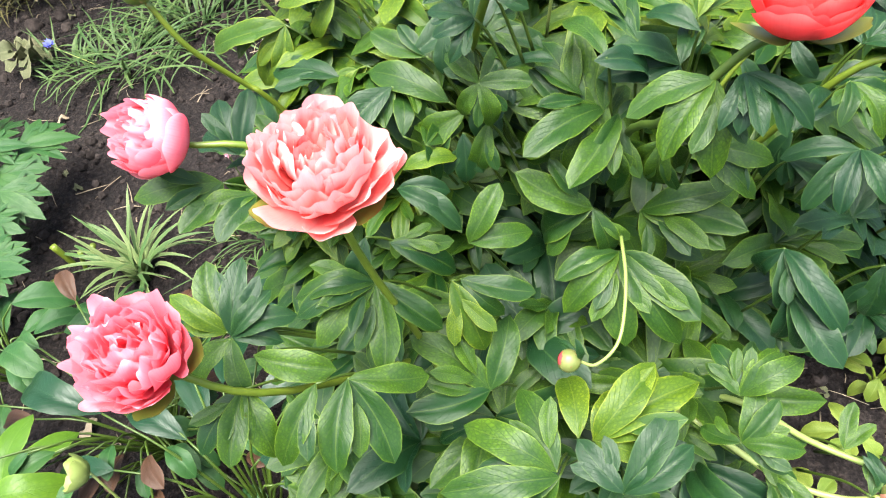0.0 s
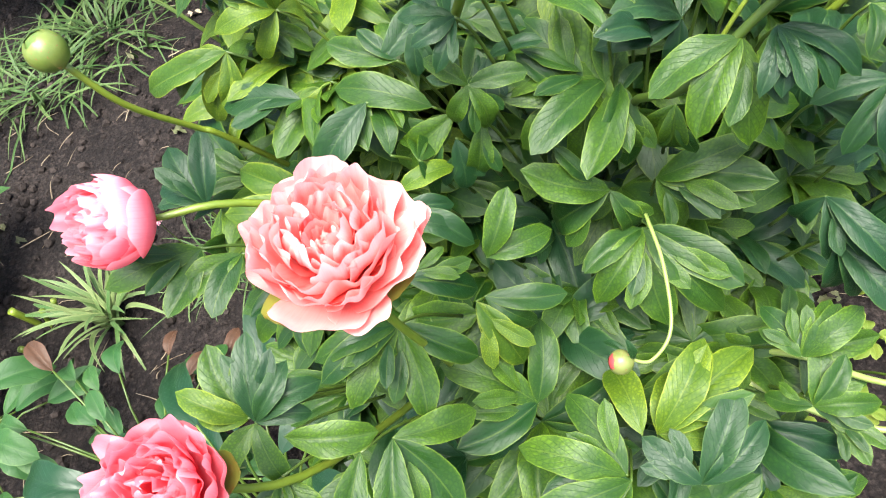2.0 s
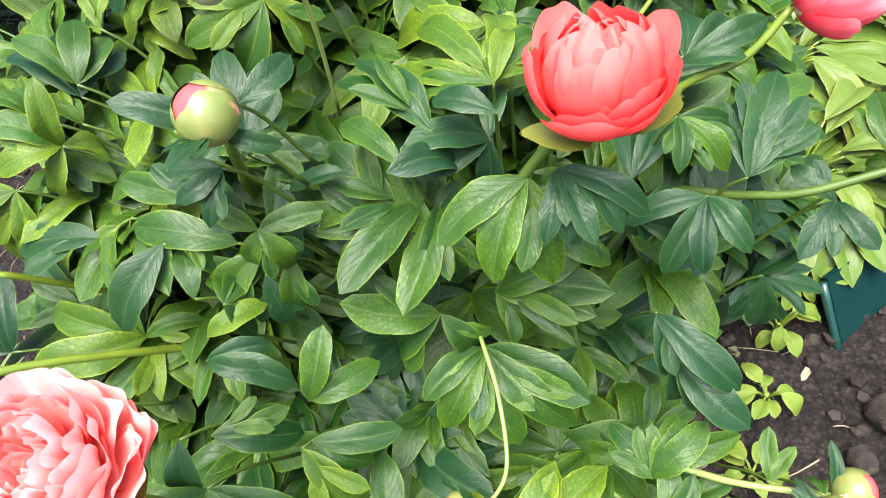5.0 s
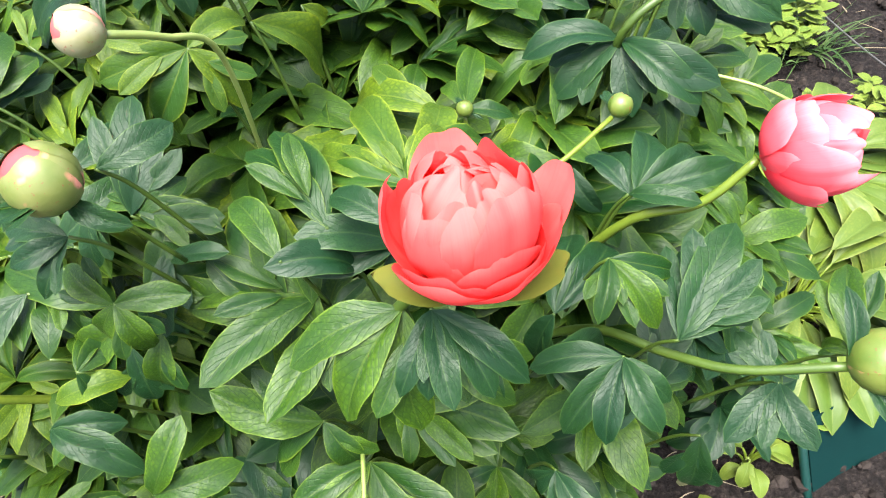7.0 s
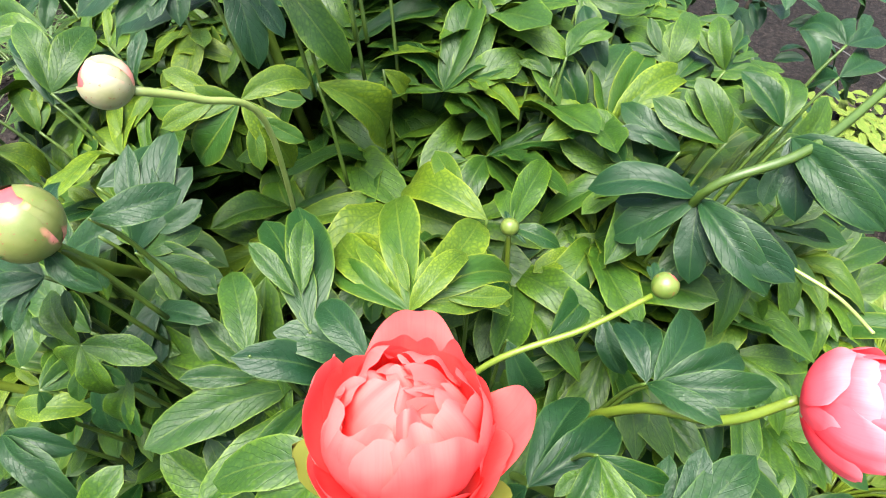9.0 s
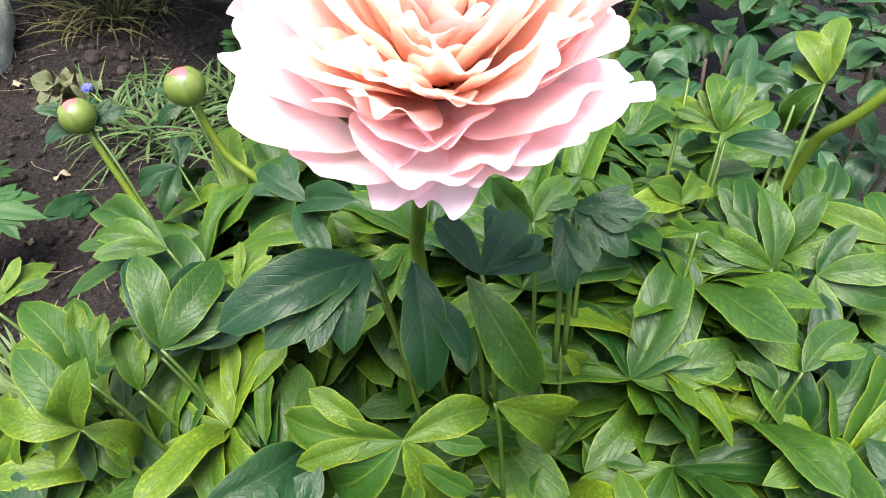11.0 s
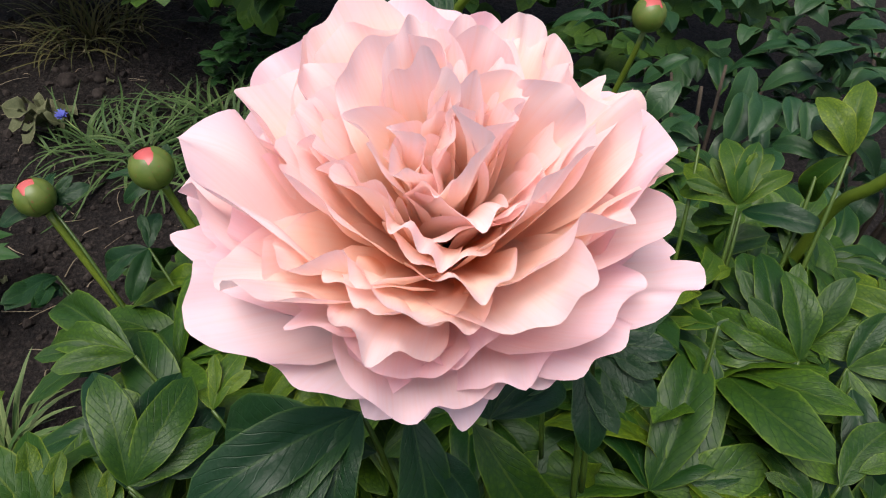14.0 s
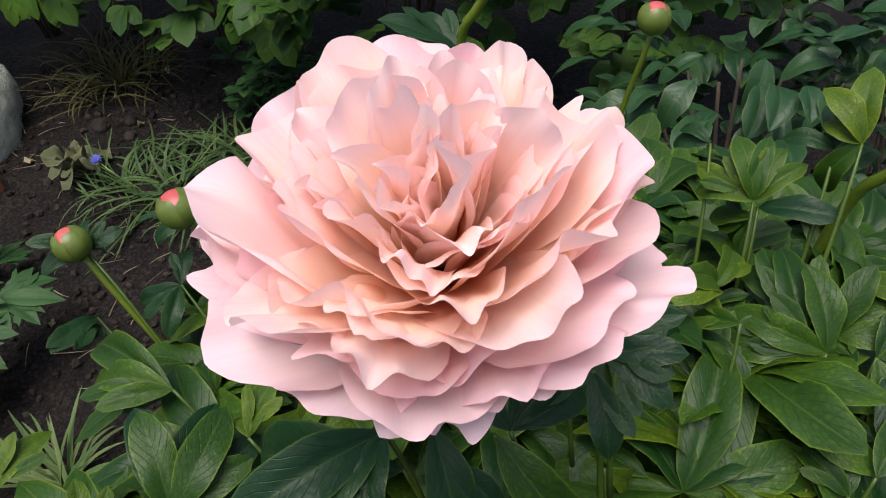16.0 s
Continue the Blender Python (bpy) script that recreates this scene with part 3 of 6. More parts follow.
def clods(name, label, category, n, seed, material):
    """Crumbs of soil, all in one mesh."""
    rng, ball_bm = random.Random(seed), bmesh.new()
    bmesh.ops.create_icosphere(ball_bm, subdivisions=1, radius=1.0)
    dots = [v.co.copy() for v in ball_bm.verts]
    tris = [[v.index for v in f.verts] for f in ball_bm.faces]
    ball_bm.free()
    verts, faces = [], []
    for k in range(n):
        x, y = bed(rng)
        r = 0.002 + 0.015 * rng.random() ** 4
        c, turn = Vector((x, y, ground_height(x, y) + 0.3 * r)), pose(0, 0, 0, rng.uniform(0, 360), rng.uniform(0, 360), 0)
        verts += [c + turn @ (d * r * rng.uniform(0.7, 1.25)) for d in dots]
        faces += [[q + len(dots) * k for q in f] for f in tris]
    me = bpy.data.meshes.new(name)
    me.from_pydata(verts, [], faces)
    me.materials.append(material)
    return tagged(new(name, me), label, category, kind="stuff")


def straw(bm, rng, x, y, z):
    a, l = rng.uniform(0, 6.28), rng.uniform(0.008, 0.05)
    p = Vector((x, y, z + 0.006))
    d = Vector((math.cos(a), math.sin(a), 0)) * l
    tube(bm, [p - d, p + Vector((rng.uniform(-0.3, 0.3) * l, rng.uniform(-0.3, 0.3) * l, 0.004)), p + d], rng.uniform(0.0008, 0.002), 0.0006, 4, 2)


def bed(rng):
    if rng.random() < 0.6:
        return rng.uniform(-2.1, -0.1), rng.uniform(0.5, 2.9)
    return rng.uniform(0.4, 1.9), rng.uniform(0.25, 2.4)


clods("soil_clods", "small crumbly clods of dark soil on the bed", "soil clods", 9500, 3, CLOD)
scatter("straw_litter", "dry straws and stalks lying on the soil", "straw", 520, 4, bed, straw, STRAW)


# ---- leaves ----
LEAVES = leaf_kinds("leaf", LEAF, 10, 3, 11, wave=0.12)
LEAVES_YELLOW = leaf_kinds("leaf", LEAF_YELLOW, 7, 3, 12, wave=0.12)
LEAVES_BLUE = leaf_kinds("leaf", LEAF_BLUE, 8, 3, 13, wave=0.1)
TONES = {"g": LEAVES, "y": LEAVES_YELLOW, "b": LEAVES_BLUE}


# ---- the peony bush ----
ROOT = Vector((0.42, 0.86, 0.0))
bush = thing("peony_bush", ROOT, "large leafy peony bush with coral blooms and round buds", "peony")
pick = random.Random(21)


def stem(points, r0=0.0045, r1=0.0032, material=STEM, label=""):
    bm = bmesh.new()
    tube(bm, points, r0, r1)
    return part("stem", bm, material, bush, label)


def spray(joint, tips, tone="g", face=(0, -0.25, 1)):
    """A divided leaf: a stalk up to the joint, and from there one leaflet to each tip (with its width to its length)."""
    joint = Vector(joint)
    foot = joint.lerp(Vector((ROOT.x, ROOT.y, joint.z)), 0.16) - Vector((0, 0, 0.1))
    bm = bmesh.new()
    tube(bm, [foot, foot.lerp(joint, 0.6) + Vector((0, 0, 0.012)), joint], 0.002, 0.0013, 5, 4)
    part("leaf_stalk", bm, STALK, bush)
    for x, y, z, w in tips:
        turn = Vector((pick.uniform(-0.2, 0.2), pick.uniform(-0.2, 0.2), 0))
        put("leaf", pick.choice(TONES[tone]), aim(joint, (x, y, z), Vector(face) + turn, (0.2 + 0.42 * w) / 0.36), bush)


spray((0.003, 0.811, 0.869), [(-0.099, 0.810, 0.850, 0.28), (-0.073, 0.800, 0.845, 0.26), (-0.043, 0.777, 0.811, 0.50), (-0.018, 0.783, 0.811, 0.44), (0.003, 0.826, 0.823, 0.49), (-0.042, 0.826, 0.866, 0.44)], "y", (0.25, -0.56, 0.79))
spray((0.034, 0.828, 0.877), [(0.084, 0.817, 0.844, 0.44), (0.033, 0.819, 0.842, 0.49)], "g", (0.23, -0.58, 0.78))
spray((0.169, 0.751, 0.863), [(0.105, 0.787, 0.871, 0.38), (0.138, 0.783, 0.881, 0.39)], "g", (0.12, -0.56, 0.82))
spray((0.193, 0.713, 0.834), [(0.105, 0.744, 0.859, 0.32), (0.139, 0.739, 0.823, 0.49)], "g", (0.10, -0.53, 0.84))
spray((0.192, 0.761, 0.889), [(0.185, 0.738, 0.850, 0.50)], "b", (0.10, -0.58, 0.81))
spray((0.100, 0.765, 0.844), [(0.066, 0.749, 0.826, 0.41), (0.082, 0.775, 0.800, 0.49)], "y", (0.18, -0.55, 0.82))
spray((0.211, 0.705, 0.828), [(0.142, 0.694, 0.785, 0.50)], "g", (0.08, -0.52, 0.85))
spray((0.147, 0.681, 0.817), [(0.140, 0.734, 0.836, 0.50)], "g", (0.14, -0.50, 0.86))
spray((0.208, 0.688, 0.814), [(0.207, 0.672, 0.759, 0.49)], "b", (0.09, -0.51, 0.86))
spray((0.222, 0.720, 0.843), [(0.227, 0.701, 0.789, 0.50)], "b", (0.07, -0.54, 0.84))
spray((0.147, 0.657, 0.794), [(0.201, 0.673, 0.799, 0.46)], "y", (0.14, -0.47, 0.87))
spray((0.226, 0.762, 0.887), [(0.289, 0.747, 0.871, 0.41), (0.187, 0.793, 0.875, 0.50)], "g", (0.07, -0.58, 0.81))
spray((0.225, 0.719, 0.843), [(0.245, 0.759, 0.871, 0.50), (0.276, 0.729, 0.847, 0.48)], "g", (0.07, -0.54, 0.84))
spray((0.141, 0.641, 0.782), [(0.195, 0.645, 0.775, 0.43), (0.188, 0.626, 0.766, 0.42), (0.208, 0.613, 0.754, 0.31)], "b", (0.15, -0.46, 0.88))
spray((0.215, 0.599, 0.746), [(0.246, 0.642, 0.788, 0.49), (0.280, 0.616, 0.748, 0.45)], "g", (0.08, -0.42, 0.91))
spray((0.140, 0.578, 0.771), [(0.209, 0.574, 0.735, 0.39), (0.199, 0.596, 0.757, 0.32)], "g", (0.15, -0.41, 0.90))
spray((0.128, 0.543, 0.753), [(0.057, 0.518, 0.771, 0.34), (0.060, 0.498, 0.761, 0.35), (0.082, 0.477, 0.750, 0.36), (0.138, 0.472, 0.701, 0.35), (0.190, 0.523, 0.702, 0.33)], "g", (0.16, -0.38, 0.91))
spray((0.118, 0.577, 0.781), [(0.105, 0.549, 0.717, 0.49)], "b", (0.17, -0.41, 0.89))
spray((0.197, 0.570, 0.720), [(0.230, 0.518, 0.659, 0.36), (0.215, 0.528, 0.674, 0.34)], "y", (0.09, -0.38, 0.92))
spray((0.205, 0.576, 0.715), [(0.281, 0.575, 0.693, 0.30), (0.251, 0.556, 0.678, 0.32)], "g", (0.09, -0.39, 0.92))
spray((0.234, 0.503, 0.614), [(0.159, 0.533, 0.675, 0.38), (0.255, 0.568, 0.660, 0.47), (0.151, 0.464, 0.634, 0.37)], "g", (0.06, -0.30, 0.95))
spray((0.110, 0.453, 0.722), [(0.178, 0.479, 0.682, 0.38), (0.104, 0.380, 0.676, 0.41), (0.153, 0.398, 0.660, 0.38)], "g", (0.18, -0.29, 0.94))
spray((0.084, 0.442, 0.731), [(0.054, 0.372, 0.698, 0.35)], "g", (0.21, -0.28, 0.94))
spray((0.017, 0.432, 0.734), [(-0.016, 0.373, 0.721, 0.39), (0.013, 0.368, 0.705, 0.44), (0.051, 0.384, 0.695, 0.46)], "g", (0.27, -0.27, 0.92))
spray((0.000, 0.474, 0.754), [(0.017, 0.427, 0.726, 0.47), (-0.041, 0.436, 0.733, 0.50)], "g", (0.28, -0.31, 0.91))
spray((0.023, 0.461, 0.746), [(0.099, 0.460, 0.726, 0.44)], "g", (0.26, -0.30, 0.92))
spray((-0.000, 0.475, 0.755), [(0.058, 0.501, 0.760, 0.44), (0.034, 0.518, 0.772, 0.36), (0.005, 0.541, 0.794, 0.30), (0.047, 0.478, 0.748, 0.46)], "b", (0.28, -0.31, 0.91))
spray((-0.003, 0.478, 0.758), [(-0.053, 0.496, 0.795, 0.37), (-0.040, 0.477, 0.777, 0.50)], "y", (0.29, -0.31, 0.91))
spray((-0.005, 0.477, 0.759), [(-0.029, 0.534, 0.796, 0.50)], "g", (0.29, -0.31, 0.91))
spray((-0.037, 0.628, 0.806), [(-0.110, 0.588, 0.831, 0.34), (-0.067, 0.566, 0.797, 0.46), (-0.032, 0.663, 0.752, 0.50)], "g", (0.30, -0.43, 0.85))
spray((-0.003, 0.622, 0.794), [(-0.061, 0.585, 0.788, 0.50), (-0.031, 0.564, 0.786, 0.48)], "g", (0.27, -0.43, 0.86))
spray((-0.064, 0.721, 0.758), [(-0.091, 0.773, 0.804, 0.45), (-0.054, 0.783, 0.807, 0.37), (-0.119, 0.760, 0.759, 0.50)], "b", (0.29, -0.46, 0.84))
spray((0.327, 0.704, 0.819), [(0.286, 0.760, 0.874, 0.42), (0.243, 0.722, 0.847, 0.36), (0.264, 0.688, 0.780, 0.50)], "g", (-0.03, -0.52, 0.85))
spray((0.335, 0.699, 0.811), [(0.320, 0.682, 0.747, 0.49), (0.341, 0.684, 0.757, 0.50)], "g", (-0.03, -0.51, 0.86))
spray((0.353, 0.693, 0.799), [(0.319, 0.764, 0.878, 0.37), (0.374, 0.755, 0.817, 0.49), (0.372, 0.673, 0.750, 0.44)], "g", (-0.05, -0.50, 0.86))
spray((0.419, 0.728, 0.860), [(0.351, 0.713, 0.894, 0.37), (0.343, 0.713, 0.863, 0.33), (0.436, 0.786, 0.860, 0.49), (0.408, 0.716, 0.802, 0.50)], "b", (-0.11, -0.55, 0.83))
spray((0.457, 0.816, 0.822), [(0.490, 0.845, 0.809, 0.50), (0.420, 0.868, 0.828, 0.49), (0.452, 0.873, 0.837, 0.49), (0.356, 0.828, 0.864, 0.23)], "y", (-0.13, -0.56, 0.82))
spray((0.407, 0.686, 0.800), [(0.381, 0.700, 0.749, 0.49), (0.404, 0.677, 0.733, 0.50), (0.430, 0.705, 0.742, 0.49)], "g", (-0.10, -0.50, 0.86))
spray((0.438, 0.680, 0.804), [(0.506, 0.656, 0.803, 0.45), (0.485, 0.641, 0.772, 0.38), (0.494, 0.636, 0.771, 0.28)], "g", (-0.13, -0.49, 0.86))
spray((0.340, 0.652, 0.738), [(0.261, 0.662, 0.783, 0.42), (0.274, 0.666, 0.677, 0.50), (0.366, 0.628, 0.685, 0.49)], "g", (-0.04, -0.45, 0.89))
spray((0.394, 0.683, 0.701), [(0.477, 0.672, 0.749, 0.31), (0.425, 0.645, 0.654, 0.50), (0.495, 0.637, 0.721, 0.32), (0.476, 0.630, 0.700, 0.28)], "g", (-0.08, -0.44, 0.89))
spray((0.369, 0.636, 0.687), [(0.303, 0.602, 0.678, 0.39), (0.310, 0.579, 0.658, 0.43), (0.374, 0.548, 0.639, 0.49), (0.450, 0.568, 0.658, 0.42), (0.430, 0.548, 0.642, 0.25)], "g", (-0.06, -0.41, 0.91))
spray((0.341, 0.458, 0.600), [(0.446, 0.513, 0.639, 0.27), (0.403, 0.528, 0.642, 0.38), (0.418, 0.475, 0.618, 0.38), (0.397, 0.447, 0.589, 0.50), (0.377, 0.519, 0.609, 0.50)], "y", (-0.03, -0.26, 0.97))
spray((0.326, 0.458, 0.604), [(0.313, 0.542, 0.594, 0.49)], "y", (-0.02, -0.26, 0.96))
spray((0.369, 0.408, 0.591), [(0.325, 0.456, 0.606, 0.50), (0.420, 0.481, 0.626, 0.34), (0.436, 0.451, 0.616, 0.32)], "b", (-0.06, -0.22, 0.97))
spray((0.304, 0.426, 0.592), [(0.264, 0.504, 0.623, 0.39), (0.208, 0.463, 0.614, 0.34)], "g", (-0.00, -0.23, 0.97))
spray((0.307, 0.421, 0.591), [(0.221, 0.419, 0.595, 0.38), (0.257, 0.406, 0.552, 0.50), (0.289, 0.404, 0.538, 0.49), (0.190, 0.393, 0.602, 0.24)], "g", (-0.01, -0.23, 0.97))
spray((0.481, 0.455, 0.617), [(0.500, 0.504, 0.646, 0.41), (0.516, 0.489, 0.644, 0.44), (0.535, 0.444, 0.629, 0.48), (0.449, 0.481, 0.595, 0.49), (0.525, 0.433, 0.601, 0.50)], "g", (-0.15, -0.26, 0.95))
spray((0.482, 0.496, 0.636), [(0.461, 0.545, 0.656, 0.46), (0.453, 0.528, 0.645, 0.44), (0.522, 0.528, 0.666, 0.49), (0.538, 0.521, 0.669, 0.42), (0.516, 0.533, 0.667, 0.39)], "g", (-0.15, -0.29, 0.94))
spray((0.518, 0.598, 0.740), [(0.512, 0.613, 0.687, 0.49), (0.515, 0.554, 0.700, 0.48), (0.541, 0.549, 0.707, 0.45), (0.565, 0.531, 0.699, 0.35)], "b", (-0.19, -0.40, 0.89))
spray((0.525, 0.569, 0.708), [(0.565, 0.505, 0.677, 0.48), (0.520, 0.544, 0.655, 0.50), (0.540, 0.533, 0.663, 0.50)], "b", (-0.20, -0.37, 0.91))
spray((0.528, 0.693, 0.803), [(0.581, 0.762, 0.789, 0.37), (0.512, 0.687, 0.741, 0.50), (0.555, 0.777, 0.796, 0.36)], "b", (-0.20, -0.49, 0.85))
spray((0.515, 0.652, 0.804), [(0.530, 0.649, 0.767, 0.50), (0.587, 0.656, 0.737, 0.29), (0.577, 0.685, 0.759, 0.33)], "b", (-0.20, -0.47, 0.86))
spray((0.618, 0.691, 0.680), [(0.655, 0.759, 0.723, 0.48), (0.544, 0.654, 0.709, 0.24), (0.663, 0.716, 0.666, 0.49)], "b", (-0.24, -0.42, 0.88))
spray((0.492, 0.796, 0.817), [(0.520, 0.791, 0.760, 0.49)], "b", (-0.16, -0.55, 0.82))
spray((0.562, 0.855, 0.793), [(0.588, 0.824, 0.762, 0.48)], "b", (-0.20, -0.55, 0.81))
spray((0.657, 0.659, 0.637), [(0.654, 0.641, 0.565, 0.50)], "b", (-0.26, -0.38, 0.89))
spray((0.268, 0.868, 0.947), [(0.305, 0.860, 0.889, 0.41), (0.224, 0.841, 0.897, 0.50), (0.308, 0.910, 0.945, 0.43), (0.193, 0.850, 0.944, 0.39)], "y", (0.28, -0.53, 0.80))
spray((0.304, 0.923, 0.929), [(0.351, 0.975, 0.830, 0.30)], "y", (0.22, -0.56, 0.80))
spray((0.357, 1.082, 0.788), [(0.435, 1.062, 0.781, 0.41), (0.457, 1.081, 0.825, 0.30), (0.348, 1.139, 0.826, 0.50), (0.387, 1.050, 0.768, 0.48)], "y", (0.12, -0.56, 0.82))
spray((0.453, 0.897, 0.836), [(0.351, 0.957, 0.819, 0.34)], "y", (0.05, -0.50, 0.87))
spray((0.43, 0.755, 0.895), [(0.386, 0.856, 0.899, 0.17), (0.460, 0.856, 0.889, 0.17), (0.352, 0.814, 0.885, 0.17), (0.494, 0.817, 0.882, 0.19), (0.480, 0.786, 0.879, 0.24)], "y", (0.11, -0.44, 0.89))
spray((0.375, 0.718, 0.896), [(0.330, 0.811, 0.901, 0.26), (0.316, 0.792, 0.926, 0.18)], "g", (0.17, -0.39, 0.90))
spray((0.346, 0.691, 0.898), [(0.308, 0.746, 0.910, 0.35)], "g", (0.22, -0.36, 0.91))
spray((0.388, 0.712, 0.856), [(0.334, 0.688, 0.896, 0.41)], "b", (0.15, -0.36, 0.92))
spray((0.424, 0.695, 0.919), [(0.381, 0.727, 0.919, 0.49)], "b", (0.11, -0.39, 0.91))
spray((0.351, 0.713, 0.823), [(0.250, 0.710, 0.855, 0.22), (0.269, 0.648, 0.815, 0.30)], "g", (0.18, -0.33, 0.93))
spray((0.364, 0.714, 0.812), [(0.314, 0.626, 0.794, 0.28), (0.330, 0.643, 0.785, 0.24), (0.365, 0.664, 0.744, 0.29)], "g", (0.16, -0.33, 0.93))
spray((0.448, 0.622, 0.929), [(0.426, 0.580, 0.913, 0.26), (0.441, 0.578, 0.909, 0.45), (0.456, 0.572, 0.905, 0.25), (0.480, 0.578, 0.905, 0.29), (0.499, 0.584, 0.907, 0.21)], "b", (0.08, -0.31, 0.95))
spray((0.229, 0.757, 0.884), [(0.290, 0.758, 0.872, 0.40), (0.262, 0.785, 0.893, 0.41), (0.204, 0.798, 0.882, 0.49)], "g", (0.33, -0.38, 0.86))
spray((0.250, 0.729, 0.862), [(0.242, 0.686, 0.827, 0.49), (0.300, 0.722, 0.873, 0.38)], "b", (0.31, -0.35, 0.89))
spray((0.234, 0.693, 0.823), [(0.219, 0.664, 0.773, 0.49)], "g", (0.31, -0.29, 0.90))
spray((0.172, 0.668, 0.817), [(0.202, 0.727, 0.800, 0.50), (0.179, 0.662, 0.768, 0.50), (0.171, 0.711, 0.802, 0.50)], "g", (0.37, -0.25, 0.89))
spray((0.162, 0.806, 0.889), [(0.188, 0.873, 0.867, 0.50)], "b", (0.38, -0.41, 0.83))
spray((0.223, 0.757, 0.885), [(0.226, 0.835, 0.937, 0.26), (0.248, 0.816, 0.921, 0.38)], "b", (0.34, -0.38, 0.86))
spray((0.609, 0.656, 0.814), [(0.665, 0.734, 0.841, 0.27), (0.676, 0.701, 0.829, 0.28), (0.641, 0.735, 0.833, 0.23), (0.668, 0.673, 0.813, 0.29)], "b", (-0.15, -0.27, 0.95))
spray((0.566, 0.702, 0.854), [(0.554, 0.659, 0.845, 0.37), (0.598, 0.659, 0.827, 0.33), (0.619, 0.703, 0.831, 0.28)], "g", (-0.10, -0.35, 0.93))
spray((0.596, 0.762, 0.853), [(0.620, 0.842, 0.833, 0.3), (0.655, 0.812, 0.838, 0.3), (0.672, 0.776, 0.858, 0.28)], "b", (-0.10, -0.38, 0.92))
spray((0.566, 0.637, 0.831), [(0.522, 0.605, 0.787, 0.27), (0.550, 0.594, 0.792, 0.31), (0.584, 0.593, 0.806, 0.38), (0.596, 0.614, 0.806, 0.37), (0.505, 0.645, 0.811, 0.29)], "b", (-0.10, -0.26, 0.96))
spray((0.681, 0.636, 0.777), [(0.637, 0.602, 0.760, 0.47), (0.695, 0.590, 0.762, 0.50), (0.659, 0.675, 0.787, 0.47)], "b", (-0.22, -0.22, 0.95))
spray((0.732, 0.646, 0.793), [(0.744, 0.714, 0.815, 0.30), (0.717, 0.667, 0.780, 0.49)], "g", (-0.28, -0.24, 0.93))
spray((0.630, 1.014, 0.808), [(0.534, 1.018, 0.790, 0.26), (0.558, 0.959, 0.784, 0.38), (0.650, 0.960, 0.751, 0.42)], "b", (-0.13, -0.54, 0.83))
spray((0.668, 0.993, 0.798), [(0.699, 0.929, 0.770, 0.40), (0.721, 0.947, 0.786, 0.43)], "b", (-0.16, -0.52, 0.84))
spray((0.475, 0.891, 0.840), [(0.490, 0.976, 0.840, 0.25), (0.518, 0.888, 0.834, 0.45), (0.454, 0.937, 0.838, 0.27)], "g", (0.02, -0.50, 0.87))
spray((0.715, 1.005, 0.838), [(0.765, 0.963, 0.836, 0.42), (0.781, 0.970, 0.864, 0.34), (0.759, 1.029, 0.841, 0.50)], "b", (-0.21, -0.54, 0.82))
spray((0.326, 1.016, 0.883), [(0.342, 1.043, 0.833, 0.39)], "y", (0.17, -0.51, 0.84))
spray((0.272, 0.946, 1.008), [(0.332, 0.933, 0.937, 0.30)], "g", (0.29, -0.54, 0.79))
spray((0.243, 0.934, 1.020), [(0.272, 0.897, 0.955, 0.37)], "b", (0.33, -0.53, 0.78))
spray((0.351, 1.069, 0.787), [(0.361, 1.142, 0.879, 0.39), (0.408, 1.119, 0.887, 0.18), (0.441, 1.104, 0.865, 0.25), (0.438, 1.044, 0.773, 0.40), (0.457, 1.067, 0.816, 0.26), (0.357, 1.014, 0.771, 0.46)], "g", (0.12, -0.49, 0.86))
spray((0.510, 1.046, 0.825), [(0.453, 1.077, 0.875, 0.33), (0.476, 1.087, 0.887, 0.28), (0.542, 1.122, 0.884, 0.41), (0.456, 1.050, 0.839, 0.49), (0.537, 1.062, 0.791, 0.50)], "g", (-0.03, -0.50, 0.86))
spray((0.071, 0.884, 0.892), [(0.012, 0.934, 0.924, 0.32), (0.065, 0.957, 0.922, 0.44), (0.097, 0.954, 0.901, 0.32)], "b", (0.44, -0.36, 0.83))
spray((0.231, 0.919, 0.994), [(0.124, 0.921, 0.944, 0.38)], "b", (0.34, -0.50, 0.80))
spray((0.066, 0.815, 0.899), [(0.014, 0.829, 0.938, 0.49), (0.079, 0.826, 0.958, 0.40), (0.009, 0.798, 0.910, 0.46), (0.033, 0.800, 0.859, 0.50), (0.093, 0.837, 0.859, 0.50)], "y", (0.46, -0.30, 0.83))
spray((0.212, 0.767, 0.868), [(0.284, 0.758, 0.853, 0.38)], "g", (0.33, -0.27, 0.90))
spray((0.154, 0.755, 0.862), [(0.209, 0.801, 0.883, 0.50)], "b", (0.39, -0.24, 0.89))
spray((0.066, 0.763, 0.832), [(-0.017, 0.780, 0.832, 0.50)], "b", (0.44, -0.22, 0.87))
spray((0.135, 0.720, 0.850), [(0.075, 0.676, 0.806, 0.50)], "b", (0.40, -0.20, 0.89))
spray((0.147, 0.725, 0.851), [(0.177, 0.699, 0.824, 0.46)], "g", (0.39, -0.21, 0.90))
spray((0.244, 0.739, 0.861), [(0.241, 0.691, 0.833, 0.44)], "b", (0.30, -0.24, 0.92))
spray((0.457, 1.055, 0.866), [(0.393, 1.056, 0.876, 0.43)], "g", (0.03, -0.53, 0.84))
spray((0.591, 1.101, 0.858), [(0.558, 1.093, 0.809, 0.50), (0.624, 1.167, 0.864, 0.49), (0.644, 1.127, 0.842, 0.49), (0.571, 1.159, 0.860, 0.49)], "g", (-0.11, -0.55, 0.83))
